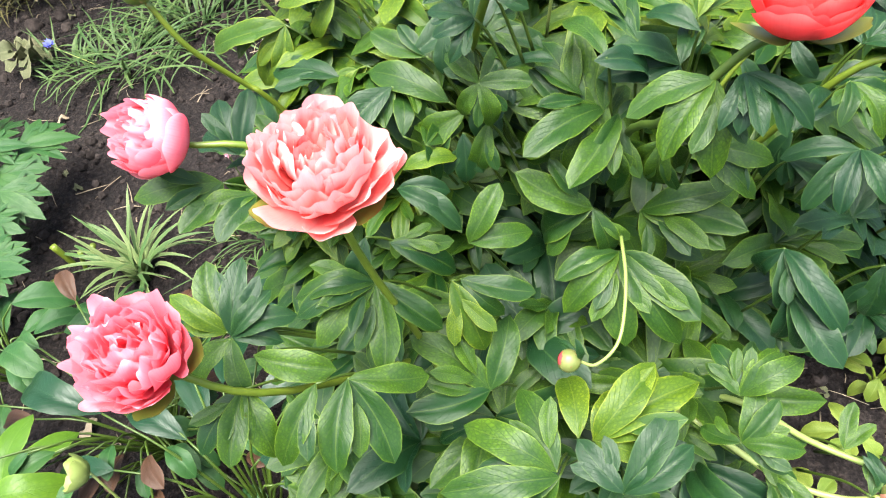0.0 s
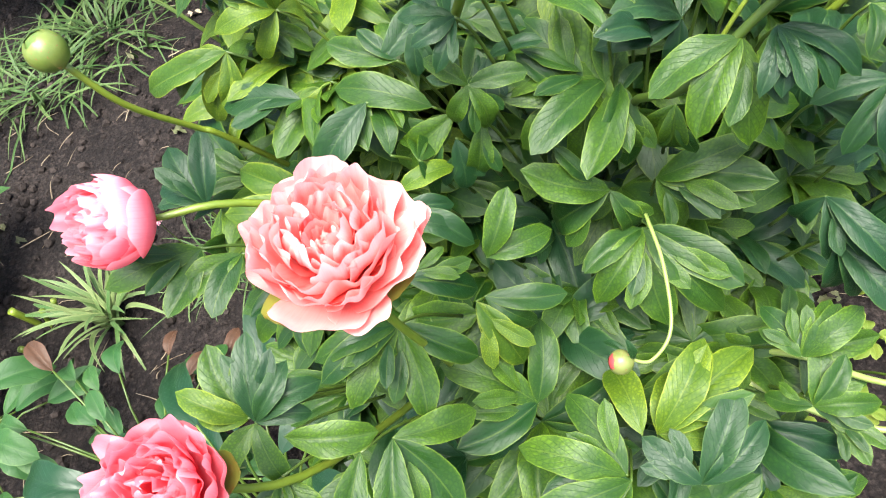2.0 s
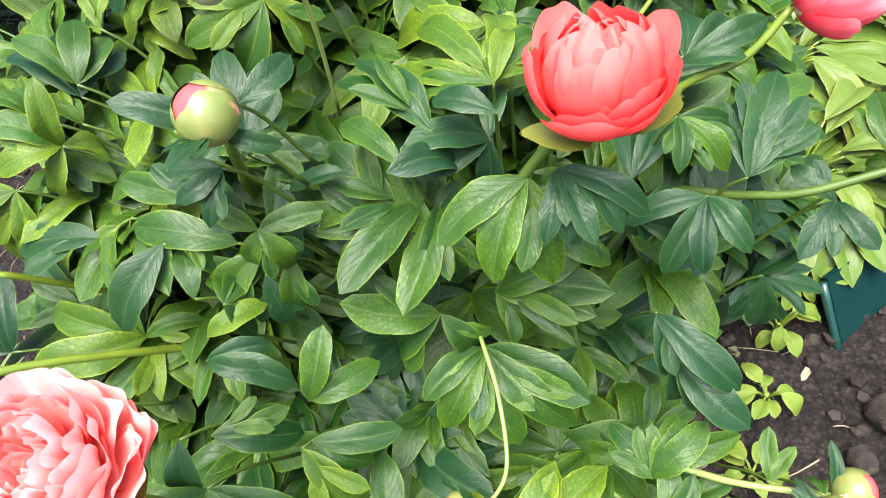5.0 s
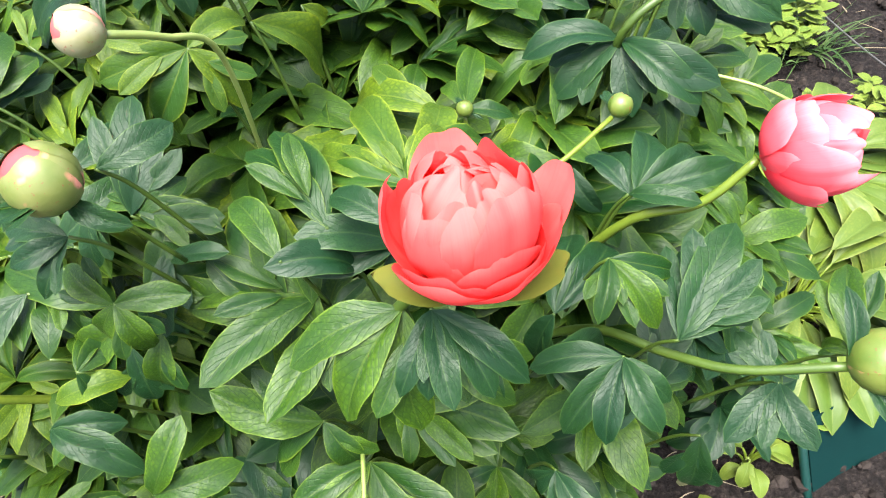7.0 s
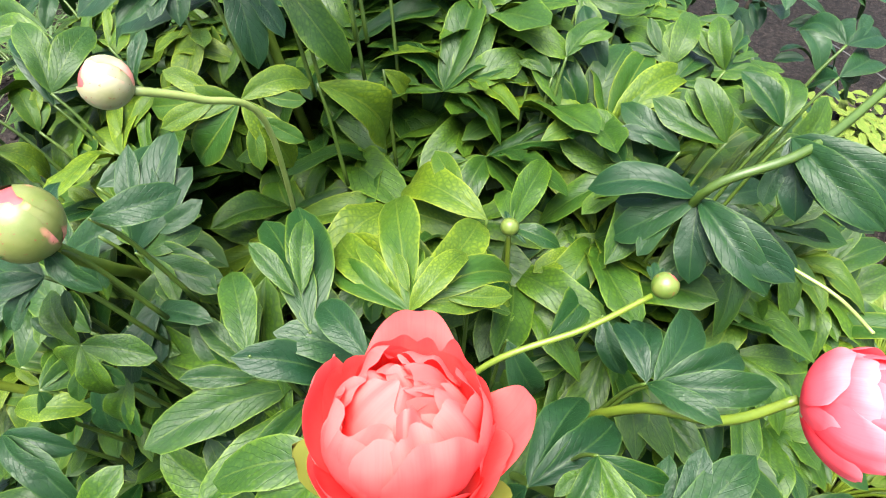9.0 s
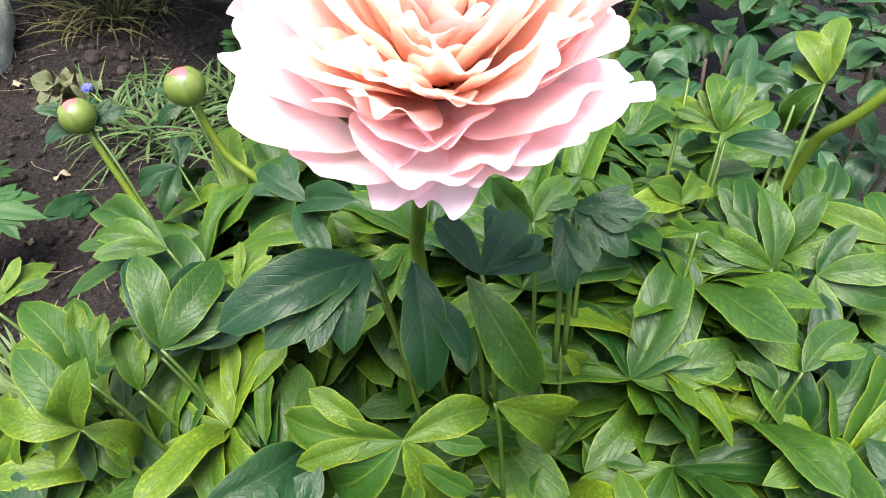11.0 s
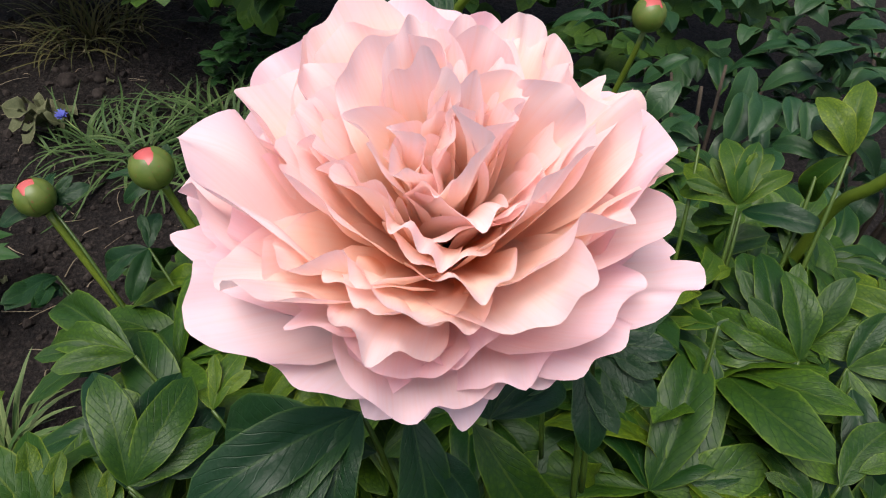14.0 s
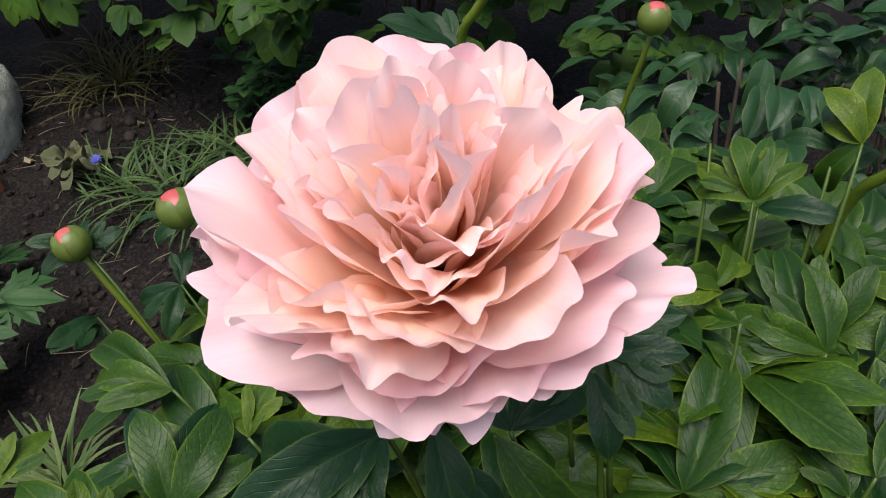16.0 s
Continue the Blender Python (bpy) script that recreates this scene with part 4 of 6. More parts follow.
spray((0.638, 1.004, 0.802), [(0.692, 1.037, 0.798, 0.50), (0.687, 0.962, 0.781, 0.46)], "b", (-0.16, -0.45, 0.88))
spray((0.014, 0.965, 0.902), [(-0.088, 0.994, 0.881, 0.18), (-0.071, 0.956, 0.900, 0.26), (-0.028, 0.931, 0.906, 0.29)], "g", (0.37, -0.25, 0.90))
spray((-0.174, 1.051, 0.819), [(-0.165, 0.992, 0.842, 0.39)], "b", (0.44, -0.26, 0.86))
spray((0.222, 0.923, 1.020), [(0.168, 0.853, 1.012, 0.35), (0.193, 0.857, 1.002, 0.31), (0.230, 0.876, 0.996, 0.46)], "b", (0.19, -0.30, 0.93))
spray((0.070, 0.962, 0.881), [(0.067, 1.006, 0.892, 0.50), (0.041, 0.984, 0.871, 0.50)], "y", (0.30, -0.25, 0.92))
spray((0.314, 0.966, 1.055), [(0.330, 0.935, 1.033, 0.44)], "b", (0.02, -0.41, 0.91))
spray((0.317, 0.985, 1.045), [(0.355, 0.992, 1.052, 0.46), (0.353, 0.971, 1.035, 0.49)], "b", (0.01, -0.43, 0.90))
spray((0.442, 1.151, 0.908), [(0.397, 1.142, 0.919, 0.49), (0.417, 1.211, 0.944, 0.33), (0.427, 1.139, 0.848, 0.49)], "g", (-0.14, -0.46, 0.88))
spray((0.460, 1.166, 0.902), [(0.495, 1.218, 0.924, 0.50), (0.517, 1.170, 0.915, 0.44), (0.476, 1.194, 0.952, 0.43)], "g", (-0.15, -0.46, 0.87))
spray((0.477, 1.141, 0.906), [(0.457, 1.099, 0.899, 0.45), (0.468, 1.165, 0.899, 0.48)], "g", (-0.17, -0.44, 0.88))
spray((0.493, 1.132, 0.907), [(0.524, 1.086, 0.865, 0.50)], "b", (-0.19, -0.44, 0.88))
spray((0.479, 1.050, 0.878), [(0.465, 1.098, 0.893, 0.50), (0.447, 1.070, 0.893, 0.46)], "g", (-0.18, -0.35, 0.92))
spray((0.392, 1.249, 0.947), [(0.343, 1.265, 0.941, 0.40), (0.343, 1.274, 0.960, 0.30), (0.372, 1.285, 0.986, 0.47), (0.394, 1.285, 0.987, 0.30), (0.406, 1.281, 0.982, 0.35), (0.421, 1.267, 0.980, 0.34)], "y", (-0.08, -0.55, 0.83))
spray((0.397, 1.251, 0.940), [(0.454, 1.236, 0.957, 0.41)], "b", (-0.08, -0.55, 0.83))
spray((0.396, 1.248, 0.931), [(0.364, 1.276, 0.905, 0.50), (0.379, 1.253, 0.889, 0.49)], "g", (-0.08, -0.54, 0.84))
spray((0.454, 1.268, 1.002), [(0.437, 1.270, 0.950, 0.50), (0.422, 1.299, 1.029, 0.46), (0.447, 1.304, 1.048, 0.45), (0.427, 1.286, 1.007, 0.48)], "y", (-0.15, -0.59, 0.79))
spray((0.440, 1.278, 0.987), [(0.404, 1.290, 0.982, 0.50), (0.434, 1.320, 0.999, 0.49)], "b", (-0.13, -0.59, 0.80))
spray((0.351, 1.288, 0.968), [(0.322, 1.306, 0.949, 0.49), (0.325, 1.308, 0.964, 0.50)], "b", (-0.03, -0.59, 0.81))
spray((0.425, 1.177, 0.906), [(0.407, 1.227, 0.918, 0.44), (0.395, 1.240, 0.891, 0.31)], "g", (-0.11, -0.48, 0.87))
spray((0.394, 1.127, 0.934), [(0.355, 1.156, 0.898, 0.37)], "y", (-0.09, -0.46, 0.88))
spray((0.489, 1.057, 0.897), [(0.518, 1.108, 0.910, 0.49)], "g", (-0.20, -0.37, 0.91))
spray((0.077, 0.882, 0.907), [(0.037, 0.922, 0.950, 0.39), (0.080, 0.951, 0.934, 0.42), (0.106, 0.933, 0.910, 0.43)], "g", (0.33, -0.17, 0.93))
spray((0.054, 0.840, 0.910), [(0.003, 0.858, 0.954, 0.45), (0.021, 0.877, 0.944, 0.39), (-0.002, 0.835, 0.931, 0.50)], "y", (0.36, -0.12, 0.93))
spray((0.068, 0.860, 0.881), [(0.037, 0.887, 0.909, 0.44), (0.054, 0.890, 0.892, 0.50)], "y", (0.32, -0.14, 0.94))
spray((-0.018, 0.846, 0.942), [(-0.011, 0.892, 0.950, 0.37)], "y", (0.44, -0.12, 0.89))
spray((0.099, 0.942, 0.917), [(0.100, 0.981, 0.938, 0.47), (0.075, 0.964, 0.907, 0.50)], "y", (0.30, -0.25, 0.92))
spray((-0.066, 1.073, 0.879), [(-0.113, 1.053, 0.860, 0.49), (-0.077, 1.106, 0.893, 0.49), (-0.056, 1.029, 0.860, 0.39), (-0.072, 1.092, 0.837, 0.48)], "b", (0.40, -0.33, 0.86))
spray((-0.169, 1.047, 0.812), [(-0.169, 0.994, 0.846, 0.34), (-0.160, 1.026, 0.818, 0.49)], "b", (0.44, -0.26, 0.86))
spray((-0.072, 1.111, 0.925), [(-0.094, 1.088, 0.910, 0.49), (-0.069, 1.132, 0.950, 0.42)], "b", (0.42, -0.38, 0.83))
spray((-0.155, 1.064, 0.907), [(-0.179, 1.035, 0.935, 0.32), (-0.178, 1.031, 0.899, 0.50), (-0.132, 1.092, 0.914, 0.49), (-0.166, 1.087, 0.879, 0.48)], "b", (0.48, -0.31, 0.82))
spray((0.618, 0.942, 0.859), [(0.530, 0.943, 0.847, 0.37), (0.557, 0.923, 0.814, 0.50), (0.625, 0.892, 0.810, 0.45), (0.682, 0.885, 0.822, 0.33), (0.698, 0.892, 0.835, 0.34)], "b", (-0.12, -0.51, 0.85))
spray((0.678, 0.984, 0.902), [(0.695, 0.940, 0.854, 0.49), (0.753, 0.928, 0.871, 0.34), (0.766, 0.936, 0.889, 0.27), (0.732, 0.978, 0.876, 0.50), (0.709, 0.950, 0.872, 0.50)], "b", (-0.18, -0.55, 0.81))
spray((0.674, 1.005, 0.895), [(0.634, 1.034, 0.922, 0.49), (0.681, 1.064, 0.916, 0.50), (0.641, 1.039, 0.895, 0.50)], "g", (-0.17, -0.56, 0.81))
spray((0.640, 1.016, 0.861), [(0.571, 1.041, 0.879, 0.40), (0.604, 1.050, 0.900, 0.42)], "g", (-0.13, -0.55, 0.83))
spray((0.604, 1.013, 0.846), [(0.546, 1.039, 0.873, 0.41), (0.591, 1.040, 0.804, 0.50)], "b", (-0.09, -0.54, 0.84))
spray((0.720, 1.071, 0.906), [(0.711, 1.112, 0.867, 0.49), (0.754, 1.128, 0.890, 0.50), (0.746, 1.097, 0.871, 0.49)], "b", (-0.21, -0.59, 0.78))
spray((0.457, 1.141, 0.908), [(0.368, 1.140, 0.892, 0.30), (0.392, 1.154, 0.921, 0.38), (0.432, 1.190, 0.944, 0.45), (0.412, 1.134, 0.875, 0.50), (0.450, 1.154, 0.863, 0.48)], "g", (0.03, -0.60, 0.80))
spray((0.489, 1.146, 0.910), [(0.554, 1.169, 0.931, 0.38), (0.554, 1.154, 0.903, 0.44), (0.522, 1.100, 0.851, 0.40), (0.504, 1.181, 0.940, 0.45)], "g", (-0.01, -0.61, 0.80))
spray((0.586, 1.117, 0.864), [(0.535, 1.149, 0.885, 0.39), (0.564, 1.170, 0.879, 0.49), (0.598, 1.176, 0.894, 0.50), (0.560, 1.151, 0.841, 0.49)], "g", (-0.10, -0.56, 0.82))
spray((0.635, 1.109, 0.872), [(0.609, 1.156, 0.888, 0.49), (0.618, 1.145, 0.909, 0.44), (0.656, 1.154, 0.872, 0.48)], "g", (-0.15, -0.55, 0.82))
spray((0.640, 1.055, 0.852), [(0.569, 1.079, 0.849, 0.43)], "g", (-0.16, -0.51, 0.84))
spray((0.539, 1.185, 0.932), [(0.472, 1.194, 0.943, 0.40), (0.514, 1.227, 0.946, 0.49), (0.504, 1.217, 0.913, 0.49)], "y", (-0.06, -0.63, 0.77))
spray((0.375, 1.174, 0.916), [(0.342, 1.122, 0.947, 0.37), (0.355, 1.141, 0.960, 0.40), (0.389, 1.222, 0.925, 0.50)], "y", (0.11, -0.61, 0.78))
spray((0.312, 1.083, 0.949), [(0.361, 1.118, 0.913, 0.42), (0.351, 1.076, 0.985, 0.49), (0.279, 1.112, 0.954, 0.50)], "b", (0.19, -0.59, 0.79))
spray((0.674, 1.047, 0.852), [(0.633, 1.087, 0.872, 0.46), (0.652, 1.099, 0.891, 0.45), (0.689, 1.085, 0.883, 0.49)], "g", (-0.15, -0.54, 0.83))
spray((0.722, 1.096, 0.922), [(0.694, 1.143, 0.906, 0.49), (0.724, 1.158, 0.919, 0.50), (0.761, 1.135, 0.915, 0.50)], "b", (-0.20, -0.60, 0.78))
spray((0.279, 0.951, 1.007), [(0.241, 0.973, 1.017, 0.49), (0.282, 1.013, 1.005, 0.39), (0.299, 1.008, 0.981, 0.33)], "b", (0.28, -0.55, 0.79))
spray((0.282, 1.052, 0.964), [(0.251, 1.040, 1.003, 0.46), (0.294, 1.097, 0.976, 0.50), (0.314, 1.077, 0.947, 0.49)], "g", (0.23, -0.58, 0.79))
spray((0.113, 1.021, 0.944), [(0.060, 1.037, 0.947, 0.49), (0.173, 0.999, 0.985, 0.34), (0.161, 0.973, 0.944, 0.31)], "b", (0.39, -0.50, 0.78))
spray((0.515, 0.501, 0.508), [(0.577, 0.504, 0.524, 0.43), (0.542, 0.570, 0.534, 0.39), (0.562, 0.460, 0.510, 0.40), (0.517, 0.546, 0.484, 0.49)], "g", (-0.12, -0.15, 0.98))
spray((0.608, 0.492, 0.530), [(0.624, 0.539, 0.549, 0.34), (0.640, 0.514, 0.547, 0.36)], "g", (-0.20, -0.14, 0.97))
spray((0.624, 0.444, 0.526), [(0.636, 0.479, 0.537, 0.47), (0.646, 0.408, 0.529, 0.39)], "g", (-0.21, -0.10, 0.97))
spray((0.647, 0.466, 0.539), [(0.656, 0.491, 0.521, 0.49)], "g", (-0.23, -0.12, 0.97))
spray((0.531, 0.472, 0.504), [(0.574, 0.434, 0.508, 0.34), (0.552, 0.422, 0.501, 0.46)], "g", (-0.14, -0.12, 0.98))
spray((0.242, 0.687, 0.978), [(0.187, 0.696, 1.016, 0.25), (0.278, 0.679, 0.958, 0.36)], "b", (0.16, -0.52, 0.84))
spray((0.253, 0.713, 0.974), [(0.293, 0.748, 0.973, 0.50)], "b", (0.14, -0.53, 0.83))
spray((0.231, 0.684, 0.948), [(0.188, 0.697, 0.949, 0.50), (0.208, 0.655, 0.927, 0.37), (0.195, 0.668, 0.945, 0.49)], "b", (0.16, -0.49, 0.86))
spray((0.230, 0.678, 0.884), [(0.199, 0.697, 0.907, 0.50), (0.209, 0.673, 0.848, 0.50), (0.280, 0.685, 0.878, 0.47), (0.244, 0.663, 0.841, 0.50)], "g", (0.15, -0.44, 0.89))


# inner and lower foliage, too dense to pick apart
def canopy(x, y):
    e = ((x - 0.37) / 0.5) ** 2 + ((y - 0.95) / 0.76) ** 2
    rise = min(1.0, max(0.0, (y - 0.45) / 0.65))
    return (0.62 + 0.24 * rise) * max(0.0, 1 - e) ** 0.22 if e < 0.985 else 0.0


def foliage(name, label, n, seed, low, high, kinds, size=(0.07, 0.115), box=(-0.2, 0.95, 0.15, 1.75)):
    rng, poses = random.Random(seed), []
    made = 0
    while made < n:
        x, y = rng.uniform(box[0], box[1]), rng.uniform(box[2], box[3])
        h = canopy(x, y)
        if h < 0.2 or (x > 0.5 and y < 0.72) or (x > 0.62 and y < 0.85):
            continue
        made += 1
        out = Vector((x - 0.37, y - 0.95, 0))
        joint = Vector((x, y, h * rng.uniform(low, high)))
        lean = out.normalized() * rng.uniform(0.2, 1.0) if out.length > 0.01 else Vector((0, 0, 0))
        a0 = rng.uniform(0, 6.28) if rng.random() < 0.4 else math.atan2(lean.y, lean.x)
        for k in range(rng.randint(5, 7)):
            a = a0 + (k - 2.6) * 0.66 + rng.uniform(-0.25, 0.25)
            l = rng.uniform(*size)
            tip = joint + l * Vector((math.cos(a), math.sin(a), rng.uniform(-0.4, 0.5)))
            poses.append((rng.randrange(len(kinds)), aim(joint, tip, (lean.x * 0.5 + rng.uniform(-0.3, 0.3), lean.y * 0.5 - 0.2 + rng.uniform(-0.3, 0.3), 1), rng.uniform(0.8, 1.15))))
    ob = put(name, gather(name, kinds, poses, kinds[0].materials[0]), Matrix.Identity(4), bush, label)
    return tagged(ob, kind="stuff")


foliage("inner_foliage", "dense dark green peony foliage inside the bush", 780, 31, 0.4, 0.91, LEAVES)
foliage("lower_foliage", "blue-green peony leaves low in the bush", 250, 32, 0.35, 0.88, LEAVES_BLUE)
foliage("upper_foliage", "fresh green peony leaves at the back of the bush", 170, 33, 0.82, 1.04, LEAVES, (0.07, 0.11), (0.28, 0.85, 1.0, 1.65))
foliage("middle_foliage", "dense green peony leaves on top of the bush", 130, 35, 0.84, 0.98, LEAVES, (0.075, 0.115), (-0.05, 0.7, 0.82, 1.35))
foliage("back_foliage", "green peony leaves between the stems at the back", 210, 36, 0.76, 1.05, LEAVES, (0.075, 0.115), (-0.02, 0.45, 1.02, 1.5))
foliage("fresh_foliage", "yellowish young peony leaves on top of the bush", 75, 37, 0.88, 1.03, LEAVES_YELLOW, (0.07, 0.11), (0.0, 0.8, 0.9, 1.6))
foliage("flank_foliage", "yellowish peony leaves that spill over the flank of the bush", 40, 38, 0.95, 1.2, LEAVES_YELLOW, (0.06, 0.095), (-0.07, 0.16, 0.72, 1.12))
foliage("outer_foliage", "green peony leaves that spill over the flank of the bush", 60, 39, 0.9, 1.22, LEAVES, (0.075, 0.11), (-0.07, 0.2, 0.74, 1.2))
foliage("side_foliage", "green peony leaves on the flank of the bush", 60, 34, 0.68, 0.92, LEAVES, (0.06, 0.1), (-0.14, 0.2, 0.5, 1.1))

# bare stems that rise from the crown
for k in range(26):
    a, r = pick.uniform(0, 6.28), pick.uniform(0.12, 0.42)
    top = ROOT + Vector((r * math.cos(a), 1.25 * r * math.sin(a), pick.uniform(0.36, 0.48)))
    foot = ROOT + Vector((0.25 * r * math.cos(a), 0.25 * r * math.sin(a), -0.02))
    stem([foot, foot.lerp(top, 0.5) + Vector((0, 0, 0.08)), top], 0.006, 0.004, STALK)

# ---- blooms ----
OPEN = [  # petals, length, width, foot radius, foot height, leave, end, cup, ruffle, fringe, lip
    (6, 0.062, 0.058, 0.006, 0.000, 88, 14, 0.046, 0.0024, 0.06, 8),
    (8, 0.063, 0.050, 0.006, 0.002, 82, 0, 0.040, 0.0028, 0.07, 16),
    (10, 0.063, 0.042, 0.005, 0.004, 75, -12, 0.034, 0.0032, 0.08, 24),
    (11, 0.061, 0.035, 0.005, 0.006, 66, -18, 0.028, 0.0034, 0.09, 28),
    (11, 0.057, 0.029, 0.004, 0.008, 55, -20, 0.022, 0.0034, 0.10, 26),
    (10, 0.051, 0.024, 0.004, 0.009, 42, -18, 0.016, 0.0030, 0.10, 16),
    (7, 0.040, 0.019, 0.003, 0.010, 26, -14, 0.011, 0.0024, 0.10, 0),
    (5, 0.032, 0.015, 0.002, 0.010, 12, -14, 0.009, 0.0020, 0.10, 0)]
BALL = [
    (6, 0.062, 0.058, 0.005, 0.000, 90, -16, 0.038, 0.0010, 0.04, 0),
    (7, 0.067, 0.052, 0.005, 0.003, 86, -28, 0.034, 0.0012, 0.05, 0),
    (8, 0.068, 0.044, 0.004, 0.006, 81, -34, 0.030, 0.0018, 0.07, 4),
    (10, 0.065, 0.035, 0.003, 0.008, 71, -32, 0.024, 0.0026, 0.09, 8),
    (11, 0.059, 0.028, 0.003, 0.010, 57, -24, 0.018, 0.0030, 0.10, 8),
    (10, 0.053, 0.021, 0.002, 0.012, 38, -16, 0.012, 0.0030, 0.10, 6),
    (6, 0.047, 0.015, 0.001, 0.012, 17, -10, 0.009, 0.0026, 0.10, 0)]
MESSY = [
    (6, 0.066, 0.062, 0.005, 0.000, 86, 2, 0.060, 0.0040, 0.08, 10),
    (7, 0.068, 0.054, 0.005, 0.003, 79, -8, 0.050, 0.0044, 0.10, 12),
    (8, 0.067, 0.046, 0.004, 0.006, 70, -16, 0.040, 0.0048, 0.11, 18),
    (11, 0.063, 0.038, 0.003, 0.008, 58, -18, 0.028, 0.0048, 0.12, 22),
    (12, 0.057, 0.030, 0.003, 0.010, 44, -16, 0.019, 0.0044, 0.13, 18),
    (8, 0.050, 0.022, 0.002, 0.012, 26, -10, 0.012, 0.0038, 0.13, 8)]
CUP = [
    (5, 0.060, 0.056, 0.005, 0.000, 86, 2, 0.038, 0.0012, 0.05, 0),
    (6, 0.066, 0.050, 0.005, 0.003, 82, -16, 0.034, 0.0014, 0.05, -6),
    (7, 0.080, 0.050, 0.004, 0.005, 82, -40, 0.034, 0.0016, 0.05, 0),
    (8, 0.086, 0.042, 0.003, 0.006, 82, -64, 0.026, 0.0026, 0.06, 10),
    (8, 0.086, 0.034, 0.002, 0.007, 78, -80, 0.020, 0.0032, 0.07, 16),
    (8, 0.080, 0.029, 0.001, 0.008, 68, -84, 0.016, 0.0036, 0.08, 22),
    (6, 0.071, 0.025, 0.001, 0.009, 50, -76, 0.013, 0.0034, 0.08, 20)]
DOME = [
    (7, 0.081, 0.078, 0.008, 0.002, 88, 46, 0.085, 0.0050, 0.05, 12),
    (9, 0.087, 0.072, 0.008, 0.004, 80, 36, 0.062, 0.0056, 0.05, 16),
    (10, 0.088, 0.064, 0.007, 0.006, 72, 30, 0.048, 0.0060, 0.05, 22),
    (10, 0.085, 0.058, 0.007, 0.008, 65, 28, 0.040, 0.0056, 0.05, 24),
    (10, 0.081, 0.053, 0.006, 0.010, 57, 27, 0.035, 0.0054, 0.05, 24),
    (9, 0.077, 0.048, 0.005, 0.012, 48, 22, 0.030, 0.0042, 0.04, 26),
    (9, 0.074, 0.043, 0.004, 0.014, 38, 18, 0.025, 0.0040, 0.04, 26),
    (8, 0.074, 0.037, 0.003, 0.015, 28, 14, 0.019, 0.0042, 0.04, 30),
    (7, 0.073, 0.033, 0.002, 0.016, 18, 10, 0.015, 0.0040, 0.04, 30),
    (6, 0.070, 0.030, 0.004, 0.020, 12, -4, 0.014, 0.0036, 0.04, 20),
    (6, 0.064, 0.026, 0.002, 0.024, 2, -10, 0.011, 0.0034, 0.04, 10)]

flower(bush, (0.131, 0.494, 0.934), (0.15, -0.12, 0.95), 10, SALMON, OPEN, 41, "ruffled salmon-pink peony bloom, fully open", (215, 330), 1.07,
       ((14, 0.066, 0.040, 88, 24, 0.05, 0.002, 0.05, -10, 0.45), (290, 0.062, 0.036, 88, 34, 0.05, 0.002, 0.05, -14, 0.45)), 4.0, 8.0)
stem([(0.17, 0.58, 0.42), (0.16, 0.55, 0.62), (0.14, 0.51, 0.82), (0.131, 0.496, 0.934)])
flower(bush, (-0.062, 0.626, 0.862), (-0.4, -0.45, 0.72), 0, PINK, BALL, 42, "half-open pink ball-shaped peony bloom", (0, 45, 90, 135, 180, 225, 270, 315), 1.0, (), 4.0, 6.0, SEPAL_PALE)
stem([(0.2, 0.8, 0.5), (0.03, 0.66, 0.81), (-0.06, 0.626, 0.862)])
flower(bush, (-0.016, 0.40, 0.832), (0.02, -0.2, 0.93), 0, PINK, MESSY, 43, "half-open bright pink ruffled peony bloom", (20, 110, 200, 290), 0.94,
       ((62, 0.078, 0.040, 66, 8, 0.05, 0.003, 0.08, 6, 0.6), (128, 0.078, 0.036, 62, 6, 0.05, 0.003, 0.08, 6, 0.6), (172, 0.074, 0.036, 70, 14, 0.05, 0.003, 0.08, 8, 0.6)), 6.0, 12.0)
stem([(0.2, 0.7, 0.4), (0.05, 0.45, 0.7), (-0.026, 0.402, 0.83)])
flower(bush, (0.474, 0.616, 0.970), (0.0, 0.1, 0.99), 0, CORAL, CUP, 44, "coral peony bloom, cupped and half open", (190, 340), 0.95,
       ((104, 0.079, 0.056, 70, 10, 0.06, 0.001, 0.02, -8, 0.75), (24, 0.076, 0.044, 76, 10, 0.05, 0.001, 0.02, -4, 0.6),
        (235, 0.060, 0.058, 86, 8, 0.040, 0.001, 0.04, -18, 0.4), (308, 0.058, 0.060, 86, 10, 0.042, 0.001, 0.04, -18, 0.4)), 3.0, 5.0, heart=CORAL_HEART, heart_from=1)
stem([(0.37, 0.80, 0.55), (0.372, 0.715, 0.77), (0.38, 0.67, 0.835), (0.397, 0.642, 0.867), (0.45, 0.632, 0.945), (0.474, 0.613, 0.967)], 0.0044, 0.0038, STALK)
flower(bush, (0.676, 0.752, 0.888), (0.91, -0.2, 0.35), 0, ROSY, CUP, 45, "rosy pink peony bloom, cupped and half open", (0, 45, 90, 135, 180, 225, 270, 315), 0.89, (), 4.0, 6.0, SEPAL_PALE)
stem([(0.5, 0.82, 0.6), (0.585, 0.764, 0.81), (0.64, 0.748, 0.85), (0.675, 0.752, 0.887)])
